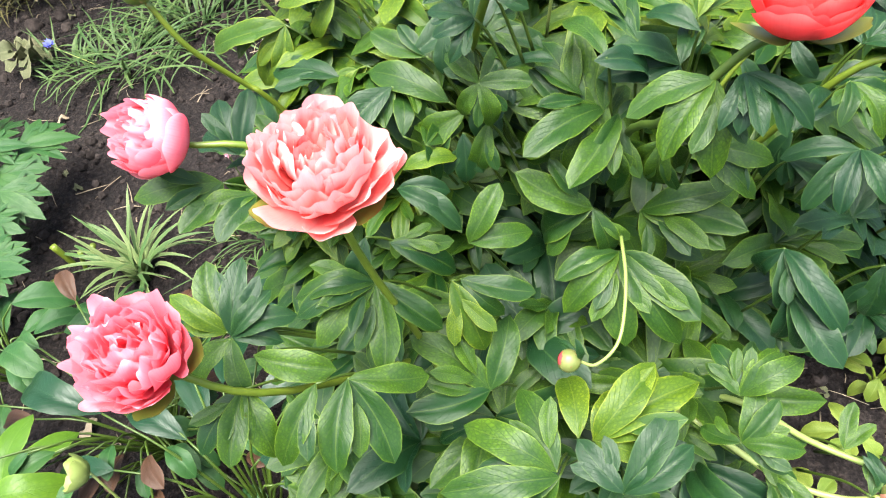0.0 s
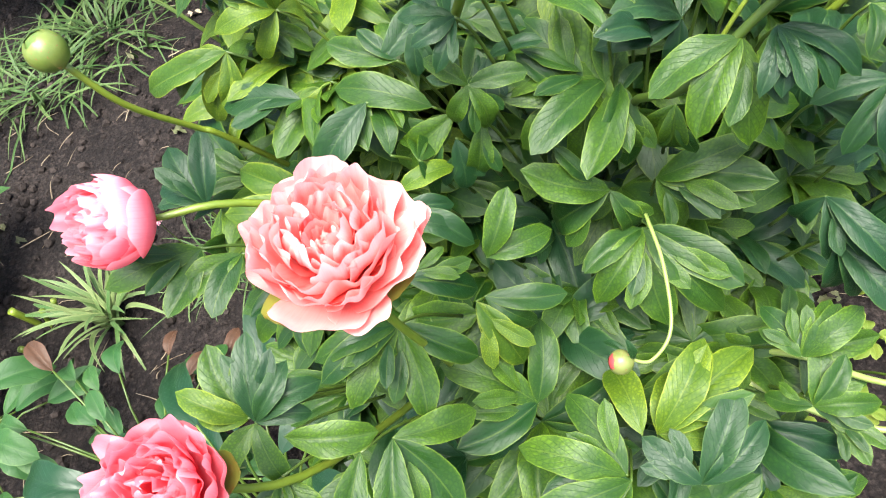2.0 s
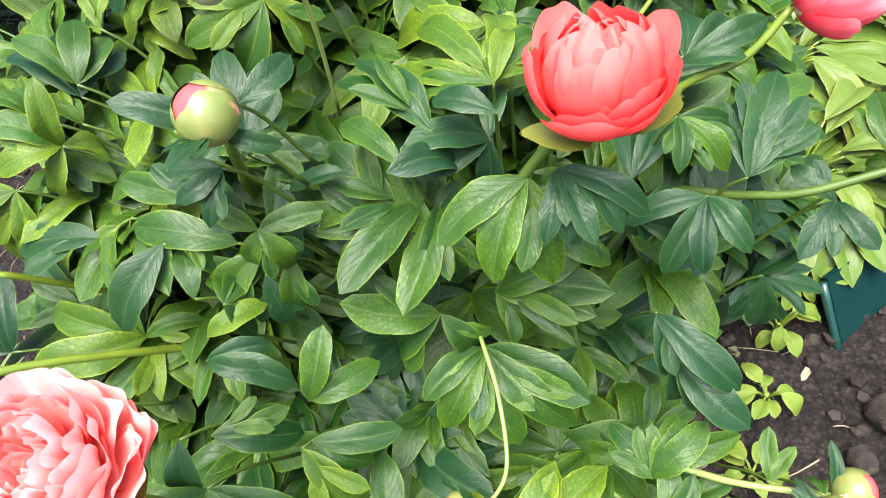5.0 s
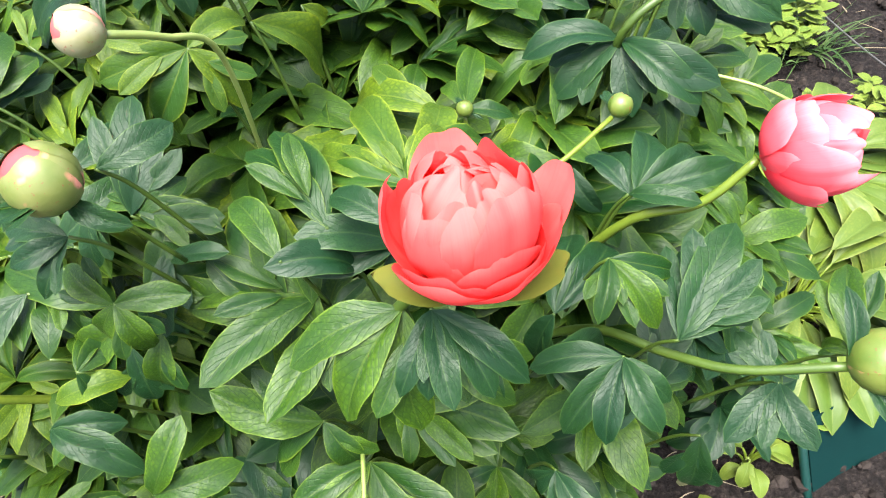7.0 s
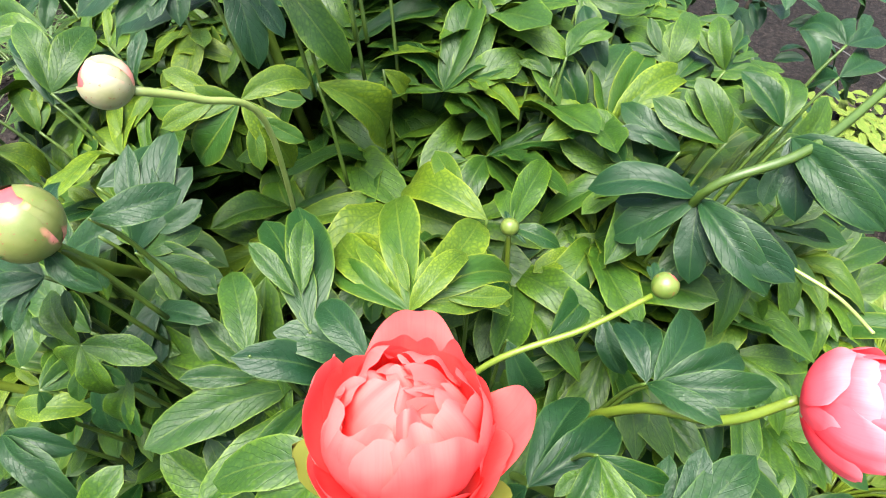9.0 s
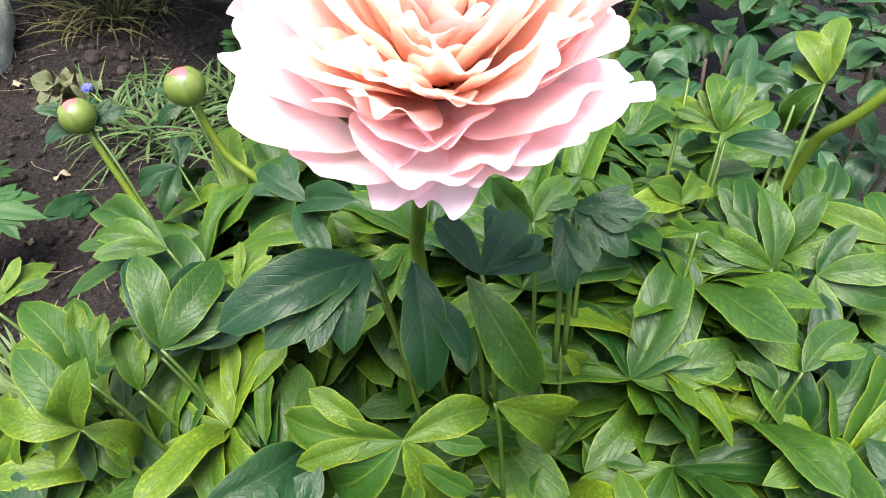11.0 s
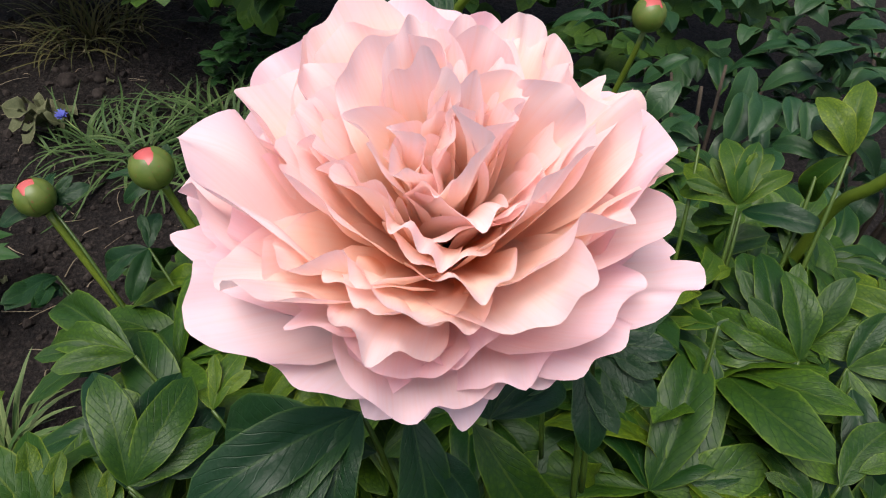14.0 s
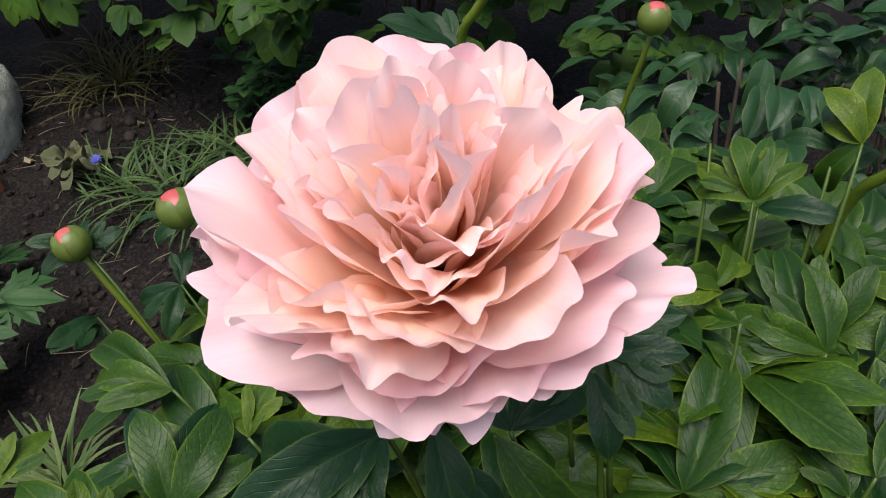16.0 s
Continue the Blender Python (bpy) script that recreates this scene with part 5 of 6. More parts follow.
flower(bush, (0.257, 0.929, 1.135), (0.07, -0.18, 1), 0, PEACH, DOME, 50, "large pale peach peony bloom with frilled petals, fully open", (60, 150, 240), 0.97,
       ((199, 0.090, 0.050, 86, 62, 0.09, 0.004, 0.05, 0, 0.4), (222, 0.086, 0.064, 88, 64, 0.09, 0.004, 0.05, 6, 0.45), (246, 0.068, 0.060, 94, 76, 0.10, 0.003, 0.05, 6, 0.5),
        (275, 0.057, 0.036, 98, 98, 0.10, 0.003, 0.05, 0, 0.5), (298, 0.060, 0.036, 98, 100, 0.10, 0.003, 0.05, 0, 0.6), (322, 0.060, 0.050, 90, 74, 0.09, 0.004, 0.05, 6, 0.5),
        (345, 0.076, 0.050, 86, 60, 0.09, 0.004, 0.06, 6, 0.5), (10, 0.090, 0.050, 84, 60, 0.10, 0.004, 0.06, 0, 0.4)),
       6.0, 17.0, heart=HEART, heart_from=3, low_side=290, rounded=0.1)
stem([(0.30, 1.0, 0.5), (0.21, 1.03, 0.87), (0.216, 1.001, 0.984), (0.257, 0.931, 1.137)], 0.006, 0.005)

# ---- buds ----
bud(bush, (0.247, 0.685, 0.978), (-0.25, -0.05, 1), 0.021, BUD_PALE, 51, "round pale green bud showing pink petals", cover=(2.35, 2.85))
stem([(0.22, 0.84, 0.6), (0.205, 0.78, 0.81), (0.223, 0.734, 0.894), (0.234, 0.709, 0.936), (0.247, 0.686, 0.98)], 0.005, 0.004)
bud(bush, (0.272, 0.764, 1.03), (-0.75, -0.3, 0.5), 0.0148, BUD_CREAM, 52, "cream bud with a pink flush", cover=(2.0, 2.6))
stem([(0.29, 0.87, 0.8), (0.305, 0.835, 0.96), (0.290, 0.795, 1.005), (0.272, 0.765, 1.03)], 0.002, 0.0028, STEM_PALE)
bud(bush, (0.325, 0.503, 0.68), (-0.8, -0.1, 0.3), 0.0115, BUD_PALE, 53, "small round bud with a pink blush", cover=(2.35, 2.85))
stem([(0.369, 0.63, 0.719), (0.371, 0.575, 0.714), (0.363, 0.518, 0.70), (0.342, 0.498, 0.685), (0.326, 0.503, 0.68)], 0.0020, 0.0016, STEM_PALE)
bud(bush, (0.586, 0.810, 0.889), (0.5, 0.45, 0.4), 0.0092, BUD, 54, "small green and pink bud on a long stalk", cover=(2.2, 2.8))
stem([(0.44, 0.73, 0.78), (0.486, 0.742, 0.864), (0.544, 0.773, 0.884), (0.584, 0.808, 0.888)], 0.0024, 0.002)
bud(bush, (-0.040, 1.085, 0.952), (-0.1, -0.1, 1), 0.0172, BUD, 55, "round green bud with a pink slit", cover=(2.65, 3.05))
stem([(0.03, 1.1, 0.55), (0.03, 1.095, 0.83), (-0.02, 1.088, 0.9), (-0.04, 1.086, 0.954)])
bud(bush, (-0.153, 1.058, 0.905), (-0.15, -0.1, 1), 0.0166, BUD, 56, "round green bud on an arched stalk", cover=(2.65, 3.05))
stem([(0.15, 0.95, 0.6), (-0.03, 1.04, 0.72), (-0.10, 1.05, 0.81), (-0.153, 1.058, 0.907)])
bud(bush, (0.27, 1.515, 0.945), (0.05, -0.1, 1), 0.0185, BUD, 57, "green bud with pink petals at its tip", cover=(2.65, 3.05))
stem([(0.35, 1.3, 0.4), (0.25, 1.5, 0.75), (0.27, 1.515, 0.947)])
bud(bush, (0.474, 0.886, 0.838), (0, 0, 1), 0.0074, BUD, 58, "tiny green bud among young leaves", False)
stem([(0.475, 0.89, 0.7), (0.475, 0.888, 0.77), (0.474, 0.886, 0.837)], 0.003, 0.002)
bud(bush, (-0.09, 0.724, 0.958), (-0.25, 0.0, 1), 0.0165, BUD, 59, "round green bud on an arched stalk", False)
stem([(0.03, 0.83, 0.62), (-0.025, 0.768, 0.80), (-0.041, 0.758, 0.83), (-0.07, 0.729, 0.90), (-0.09, 0.724, 0.96)], 0.0034, 0.003)
bud(bush, (0.705, 0.618, 0.83), (0.85, -0.1, 0.35), 0.021, BUD, 60, "round yellowish green bud with pink lines", cover=(2.65, 3.05))
stem([(0.5, 0.78, 0.62), (0.56, 0.71, 0.75), (0.608, 0.665, 0.781), (0.647, 0.636, 0.802), (0.706, 0.618, 0.83)], 0.0042, 0.0034, STALK)
bud(bush, (0.637, 0.446, 0.52), (0.8, 0.1, 0.4), 0.0195, BUD_PALE, 61, "round yellowish bud near the ground", False)
stem([(0.40, 0.58, 0.5), (0.449, 0.524, 0.534), (0.541, 0.472, 0.5), (0.60, 0.447, 0.508), (0.638, 0.446, 0.52)], 0.0042, 0.0034, STEM_PALE)
bud(bush, (0.660, 0.466, 0.523), (0.85, 0.0, 0.3), 0.021, BUD_PALE, 62, "round bud with a pale pink side")
stem([(0.44, 0.58, 0.5), (0.512, 0.529, 0.552), (0.574, 0.499, 0.533), (0.661, 0.466, 0.523)], 0.0042, 0.0034, STEM_PALE)
stem([(0.60, 0.97, 0.6), (0.612, 0.95, 0.8), (0.623, 0.935, 0.879), (0.687, 0.965, 0.906), (0.752, 1.054, 0.911), (0.80, 1.12, 0.93), (0.88, 1.2, 0.95)], 0.0044, 0.0036, STALK)
stem([(0.62, 0.95, 0.70), (0.658, 0.936, 0.829), (0.698, 0.901, 0.84), (0.729, 0.883, 0.838), (0.747, 0.849, 0.845)], 0.0018, 0.0015, STEM_PALE)
spray((0.43, 0.634, 0.915), [(0.360, 0.615, 0.890, 0.42), (0.390, 0.590, 0.865, 0.42), (0.433, 0.575, 0.860, 0.4)], "g")
spray((0.432, 0.748, 0.897), [(0.358, 0.788, 0.889, 0.15), (0.457, 0.802, 0.908, 0.3), (0.423, 0.800, 0.909, 0.26)], "y", (0.11, -0.44, 0.89))
spray((0.592, 0.764, 0.850), [(0.590, 0.832, 0.838, 0.34), (0.640, 0.742, 0.856, 0.34), (0.568, 0.810, 0.846, 0.36)], "b", (-0.10, -0.38, 0.92))
spray((0.80, 1.12, 0.93), [(0.88, 1.06, 0.93, 0.3), (0.90, 1.13, 0.95, 0.3), (0.87, 1.2, 0.94, 0.3)], "g")
stem([(0.458, 1.317, 0.70), (0.473, 1.318, 0.90), (0.499, 1.307, 0.966), (0.56, 1.30, 1.10)], 0.006, 0.005)

stem([(0.12, 1.37, 0.5), (0.10, 1.37, 0.8), (0.105, 1.355, 0.985), (0.13, 1.35, 1.04), (0.2, 1.34, 1.16)], 0.0052, 0.0046)
spray((0.104, 1.357, 0.975), [(0.03, 1.33, 1.02, 0.4), (0.05, 1.39, 1.0, 0.4)], "b")

# ---- low plants on the bed ----
def strap(bm, rng, p, a, long, wide, th, bend, up=0.8, floor=-9.0):
    """One strap-shaped leaf that rises from p towards the bearing a and arches over."""
    uv = bm.loops.layers.uv.verify()
    d, side = Vector((math.cos(a), math.sin(a), 0)), Vector((-math.sin(a), math.cos(a), 0))
    side = side.lerp(Vector((0, 0, 1)), rng.uniform(-0.35, 0.35)).normalized()
    sway, last = rng.uniform(-1.1, 1.1), None
    for k in range(10):
        v = k / 9
        s = wide * 0.5 * (1 - v ** 3) ** 0.8 + 0.0003
        row = (bm.verts.new(p - side * s + Vector((0, 0, 0.25 * s))), bm.verts.new(p), bm.verts.new(p + side * s + Vector((0, 0, 0.25 * s))))
        if last:
            for i in range(2):
                f = bm.faces.new((last[i], last[i + 1], row[i + 1], row[i]))
                for loop, q in zip(f.loops, ((i / 2, v), (i / 2 + 0.5, v), (i / 2 + 0.5, v), (i / 2, v))):
                    loop[uv].uv = q
        last = row
        ang = th + bend * v ** 1.2
        p = p + (long / 9) * ((d + side * sway * v).normalized() * math.sin(ang) + Vector((0, 0, math.cos(ang) * up)))
        p.z = max(p.z, floor)


def tuft(name, at, n, long, wide, material, seed, label, category, up=0.75, flop=0.9):
    """A clump of fine blades, too many to count, that arch outwards."""
    rng, bm = random.Random(seed), bmesh.new()
    x0, y0 = at
    z0 = ground_height(x0, y0)
    for _ in range(n):
        a, l = rng.uniform(0, 6.28), long * rng.uniform(0.5, 1.15)
        p = Vector((x0, y0, z0 - 0.005)) + Vector((math.cos(a), math.sin(a), 0)) * rng.uniform(0, 0.55) * long
        strap(bm, rng, p, a + rng.uniform(-1.5, 1.5), l, wide * rng.uniform(0.7, 1.2), radians(rng.uniform(5, 60)), radians(rng.uniform(50, 140)) * flop, up, z0 + 0.004)
    return tagged(new(name, mesh_of(name, bm, material)), label, category, kind="stuff")


def strap_plant(name, at, n, long, wide, material, seed, label, category):
    """A clump of strap leaves, each one a part."""
    rng = random.Random(seed)
    base = Vector((*at, ground_height(*at)))
    plant = thing(name, base, label, category)
    kinds = []
    for _ in range(9):
        bm = bmesh.new()
        strap(bm, rng, Vector((0, 0, 0)), 0.0, long, wide, radians(rng.uniform(8, 50)), radians(rng.uniform(45, 105)))
        kinds.append(mesh_of("leaf", bm, material))
    for k in range(n):
        put("leaf", kinds[k % 9], Matrix.Translation(base) @ pose(rng.uniform(-0.02, 0.02), rng.uniform(-0.02, 0.02), -0.004, 0, 0, rng.uniform(0, 360)) @ Matrix.Scale(rng.uniform(0.7, 1.1), 4), plant)
    return plant


strap_plant("daylily", (-0.70, 1.10), 46, 0.26, 0.013, DAYLILY, 71, "clump of narrow striped strap leaves on the soil", "daylily")
tuft("grass_tuft", (-1.1, 2.02), 75, 0.32, 0.008, GRASS, 72, "flopping tuft of long green grass on the soil", "grass", 0.55, 1.2)
tuft("grass_tuft", (-0.92, 2.2), 110, 0.38, 0.008, GRASS, 73, "flopping tuft of long green grass beside a shrub", "grass", 0.6, 1.2)
tuft("grass_tuft", (-1.28, 1.98), 50, 0.24, 0.006, GRASS, 77, "thin grass round a blue cornflower", "grass", 0.6, 1.0)
tuft("dry_grass", (-1.72, 2.5), 150, 0.32, 0.006, DRY_GRASS, 74, "half dry tuft of fine grass under the shrub", "grass", 0.8, 0.9)
tuft("grass_tuft", (-0.42, 1.22), 80, 0.2, 0.0035, GRASS, 75, "thin pale grass at the foot of the bush", "grass", 0.7, 1.0)
tuft("grass_tuft", (1.393, 1.993), 60, 0.16, 0.006, GRASS, 76, "small upright grass tuft on bare soil", "grass", 0.9, 0.6)


def rosette(name, at, n, long, kinds, seed, label, category, rise=(0.05, 0.6), height=0.0, wide=1.0):
    """A low plant of leaves round a short stock, on thin stalks."""
    rng = random.Random(seed)
    x0, y0 = at
    base = Vector((x0, y0, ground_height(x0, y0) - 0.003))
    plant = thing(name, base, label, category)
    bm = bmesh.new()
    tube(bm, [base, base + Vector((0, 0, 0.02 + height))], 0.006, 0.004, 6, 2)
    part("stock", bm, STEM_PALE, plant)
    for k in range(n):
        a = 2.4 * k + rng.uniform(-0.4, 0.4)
        l = long * rng.uniform(0.7, 1.15)
        d = Vector((math.cos(a), math.sin(a), 0))
        foot = base + Vector((0, 0, 0.012 + height * k / n))
        joint = foot + d * l * 0.4 + Vector((0, 0, l * rng.uniform(*rise)))
        tip = joint + d * l + Vector((0, 0, l * rng.uniform(-0.6, 0.25)))
        bm = bmesh.new()
        tube(bm, [foot, foot.lerp(joint, 0.6) + Vector((0, 0, 0.1 * l)), joint], 0.003, 0.002, 5, 2)
        part("leaf_stalk", bm, STEM, plant)
        put("leaf", rng.choice(kinds), aim(joint, tip, (0, 0, 1), wide), plant)
    return plant


HOSTAS = leaf_kinds("leaf", HOSTA, 6, 0, 81, wide=0.34)
ROUND = leaf_kinds("leaf", WEED, 5, 0, 82, wide=0.62, point=1.0)
rosette("hosta", (1.14, 1.40), 70, 0.17, HOSTAS, 83, "light green hosta with lance-shaped leaves", "hosta", (0.2, 0.9), 0.06)
rosette("hosta", (1.04, 1.12), 70, 0.165, HOSTAS, 84, "light green hosta with drooping leaves", "hosta", (0.2, 0.9), 0.05)
weeds = random.Random(85)
for x, y, n, l in ((0.82, 0.74, 8, 0.05), (0.9, 0.86, 9, 0.05), (0.74, 0.62, 7, 0.045), (0.97, 0.93, 9, 0.05), (1.12, 0.98, 8, 0.045), (0.66, 0.56, 7, 0.04), (0.78, 0.42, 6, 0.035),
                   (1.35, 1.2, 9, 0.05), (1.25, 1.05, 9, 0.05)):
    rosette("weed", (x, y), n, l, ROUND, weeds.randint(0, 999), "small lime green weed with rounded leaves", "weed", (0.2, 1.2), 0.02, 1.0)


def cover(name, n, seed, where, long, material, label, category, wide=0.5, height=(0.01, 0.09)):
    """A mat of small leaves on short shoots, too many to count."""
    rng, bm = random.Random(seed), bmesh.new()
    for _ in range(n):
        x, y = where(rng)
        z = ground_height(x, y) + rng.uniform(*height)
        for k in range(rng.randint(3, 5)):
            a, l = rng.uniform(0, 6.28), long * rng.uniform(0.6, 1.2)
            p = Vector((x, y, z + 0.006 * k))
            blade(bm, rng, wide, 0.08, 0.3, m=aim(p, p + l * Vector((math.cos(a), math.sin(a), rng.uniform(-0.2, 0.5)))), rows=4, point=0.95)
    return tagged(new(name, mesh_of(name, bm, material)), label, category, kind="stuff")


def blob(cx, cy, r):
    def where(rng):
        a, d = rng.uniform(0, 6.28), r * rng.random() ** 0.6
        return cx + d * math.cos(a), cy + d * math.sin(a)
    return where


cover("ground_cover", 150, 91, blob(1.24, 2.1, 0.22), 0.05, WEED, "mat of lime green ground cover on the soil", "ground cover")
cover("ground_cover", 160, 92, blob(1.4, 1.5, 0.24), 0.04, WEED, "mat of lime green ground cover beside the hosta", "ground cover")
cover("ground_cover", 160, 93, blob(1.72, 2.5, 0.3), 0.05, WEED, "mat of lime green ground cover at the far edge", "ground cover")
cover("ground_cover", 120, 94, blob(1.45, 1.05, 0.2), 0.04, WEED, "mat of lime green ground cover by a green panel", "ground cover")
cover("strawberry_patch", 44, 95, blob(-1.0, 2.5, 0.18), 0.065, LARKSPUR, "patch of small dull green compound leaves", "low plants", 0.55, (0.03, 0.2))


def cut_leaf(rng, lobes, deep, material, name="leaf"):
    """A palmate leaf one long on +y with pointed lobes."""
    bm = bmesh.new()
    for k in range(lobes):
        a = (k - (lobes - 1) / 2) * (150 / lobes)
        l = 1 - 0.3 * abs(a) / 75 + rng.uniform(-0.05, 0.05)
        blade(bm, rng, deep, 0.06, 0.25, m=pose(0, 0.05, 0.002 * k, rng.uniform(-4, 4), 0, a) @ Matrix.Scale(l, 4), rows=5, point=1.05)
        for s in (-1, 1):
            blade(bm, rng, deep * 0.9, 0.04, 0.2, m=pose(0, 0.05, 0.002 * k, 0, 0, a) @ pose(0, l * 0.42, 0.03, 0, 0, -34 * s) @ Matrix.Scale(l * 0.42, 4), rows=3, point=1.05)
    return mesh_of(name, bm, material)


rng = random.Random(101)
CUT = [cut_leaf(rng, 5, 0.3, LARKSPUR) for _ in range(4)]
LOBED = [cut_leaf(rng, 3, 0.62, SHRUB) for _ in range(4)]
LOBED_LIT = [cut_leaf(rng, 3, 0.62, LIME_LEAF) for _ in range(2)]
OVAL = leaf_kinds("leaf", LARKSPUR, 5, 0, 102, wide=0.5)


def tall_plant(name, at, n, reach, high, kinds, seed, label, category, long=0.12, wide=1.0):
    """A loose plant: each leaf on its own stalk from the foot."""
    rng = random.Random(seed)
    base = Vector((*at, ground_height(*at)))
    plant = thing(name, base, label, category)
    for k in range(n):
        a = 2.4 * k + rng.uniform(-0.5, 0.5)
        d = Vector((math.cos(a), math.sin(a), 0))
        joint = base + d * reach * rng.uniform(0.25, 1.0) + Vector((0, 0, high * rng.uniform(0.4, 1.0)))
        bm = bmesh.new()
        tube(bm, [base, base.lerp(joint, 0.5) + Vector((0, 0, 0.25 * high)), joint], 0.003, 0.0018, 5, 3)
        part("leaf_stalk", bm, STALK, plant)
        l = long * rng.uniform(0.75, 1.2)
        put("leaf", rng.choice(kinds), aim(joint, joint + l * (d + Vector((0, 0, rng.uniform(-0.5, 0.2)))).normalized(), (0, -0.2, 1), wide), plant)
    return plant


# ---- left side of the bed ----
tall_plant("delphinium", (-1.25, 1.3), 16, 0.24, 0.22, CUT, 111, "young delphinium with deeply cut green leaves", "delphinium", 0.13)
tall_plant("delphinium", (-1.14, 0.98), 16, 0.22, 0.22, CUT, 112, "low delphinium with deeply cut leaves on the soil", "delphinium", 0.13)
tall_plant("phlox", (-0.86, 0.8), 20, 0.2, 0.26, OVAL, 113, "low plant with smooth oval green leaves", "garden plant", 0.11)
RUST = leaf_material("reddish_leaf", (0.09, 0.045, 0.022), (0.17, 0.08, 0.04), (0.2, 0.1, 0.06), 0.7, 0.5, 0.4, 5.0)
tall_plant("astilbe", (-0.46, 0.66), 70, 0.26, 0.26, OVAL + leaf_kinds("leaf", RUST, 2, 0, 106, wide=0.45), 114, "low plant with small toothed leaves and reddish tips", "astilbe", 0.07)
tall_plant("hellebore", (-0.2, 0.52), 38, 0.24, 0.36, leaf_kinds("leaf", LEAF_DARK, 5, 0, 103, wide=0.34), 115, "dark green hellebore with toothed leathery leaves", "hellebore", 0.16)
tall_plant("hellebore", (0.06, 0.46), 16, 0.16, 0.4, leaf_kinds("leaf", LEAF_DARK, 5, 0, 104, wide=0.34), 116, "dark green hellebore under the peony", "hellebore", 0.15)
tall_plant("lime_plant", (-0.64, 0.46), 9, 0.08, 0.26, leaf_kinds("leaf", LIME_LEAF, 4, 0, 105, wide=0.42), 117, "young plant with bright lime green leaves", "garden plant", 0.12)

stub = thing("cut_stalks", (-0.9, 1.12, 0), "cluster of cut pale green stalks in the soil", "stalks")
for x, y, h, r, tx, ty in ((-0.905, 1.135, 0.075, 0.009, -0.02, 0.0), (-0.87, 1.12, 0.06, 0.007, 0.015, 0.01), (-0.89, 1.05, 0.055, 0.008, 0.0, -0.01), (-0.86, 1.15, 0.05, 0.007, 0.02, 0.01)):
    bm = bmesh.new()
    tube(bm, [(x, y, -0.01), (x + tx * 0.5, y + ty * 0.5, h * 0.5), (x + tx, y + ty, h)], r * 0.8, r, 9, 3)
    part("stalk", bm, STEM, stub)

nod = thing("hellebore_flower", (-0.33, 0.45, 0), "pale yellow-green nodding hellebore flower on a thin stem", "flower")
bm = bmesh.new()
tube(bm, [(-0.33, 0.45, 0), (-0.345, 0.46, 0.2), (-0.36, 0.475, 0.37)], 0.003, 0.002, 6, 4)
part("stem", bm, STEM_PALE, nod)
for k in range(5):
    put("petal", mesh_of("petal", petal(rng, 0.045, 0.04, 0.003, 0, 75, 0, 0.02, 0.001), STEM_PALE), axis_pose((-0.36, 0.475, 0.37), (-0.5, -0.2, 0.4), 72 * k), nod)

# ---- cornflower and litter ----
corn = thing("cornflower", (-1.30, 1.95, 0), "small blue cornflower leaning over dark soil", "cornflower")
bm = bmesh.new()
tube(bm, [(-1.22, 1.98, 0.0), (-1.28, 1.97, 0.05), (-1.341, 1.974, 0.088)], 0.002, 0.0015, 5, 4)
part("stem", bm, STEM_PALE, corn)
for k in range(16):
    put("petal", mesh_of("petal", petal(rng, 0.022, 0.011, 0.002, 0, 60 - 30 * (k % 2), 70, 0.01, 0.002, 0.25, 4, 4), BLUE), axis_pose((-1.341, 1.974, 0.09), (0.1, -0.3, 1), 22.5 * k), corn)

DRY = [mesh_of("leaf", blade(bmesh.new(), rng, 0.45, 0.15, 0.5, 0.4, curl=0.2), STRAW) for _ in range(4)]
WILT = leaf_material("wilted_leaf", (0.12, 0.14, 0.06), (0.36, 0.35, 0.19), (0.4, 0.38, 0.22), 0.9, 0.7, 0.3, 6.0)
WILTED = [mesh_of("leaf", blade(bmesh.new(), rng, 0.5, 0.12, 0.6, 0.5, curl=0.15), WILT) for _ in range(4)]
pale = thing("wilted_plant", (-1.42, 2.0, 0), "wilted pale yellow plant lying on the soil", "wilted plant")
for k in range(11):
    a = 1.9 + 0.28 * k + rng.uniform(-0.2, 0.2)
    p = Vector((-1.42 + rng.uniform(-0.04, 0.04), 2.0 + rng.uniform(-0.03, 0.03), 0.012 + 0.004 * k))
    put("leaf", WILTED[k % 4], aim(p, p + rng.uniform(0.06, 0.13) * Vector((math.cos(a), math.sin(a), rng.uniform(0.0, 0.6))), (0, 0, 1), 0.7), pale)
for k in range(46):
    x, y = bed(rng)
    if 0.05 < x < 0.75:
        continue
    a = rng.uniform(0, 6.28)
    p = Vector((x, y, ground_height(x, y) + 0.006))
    ob = put("dead_leaf", rng.choice(DRY + WILTED), aim(p, p + rng.uniform(0.025, 0.06) * Vector((math.cos(a), math.sin(a), 0.15)), (0, 0, 1)))
    tagged(ob, "small curled dry leaf on the soil", "dead leaf", "dead leaves on the soil")

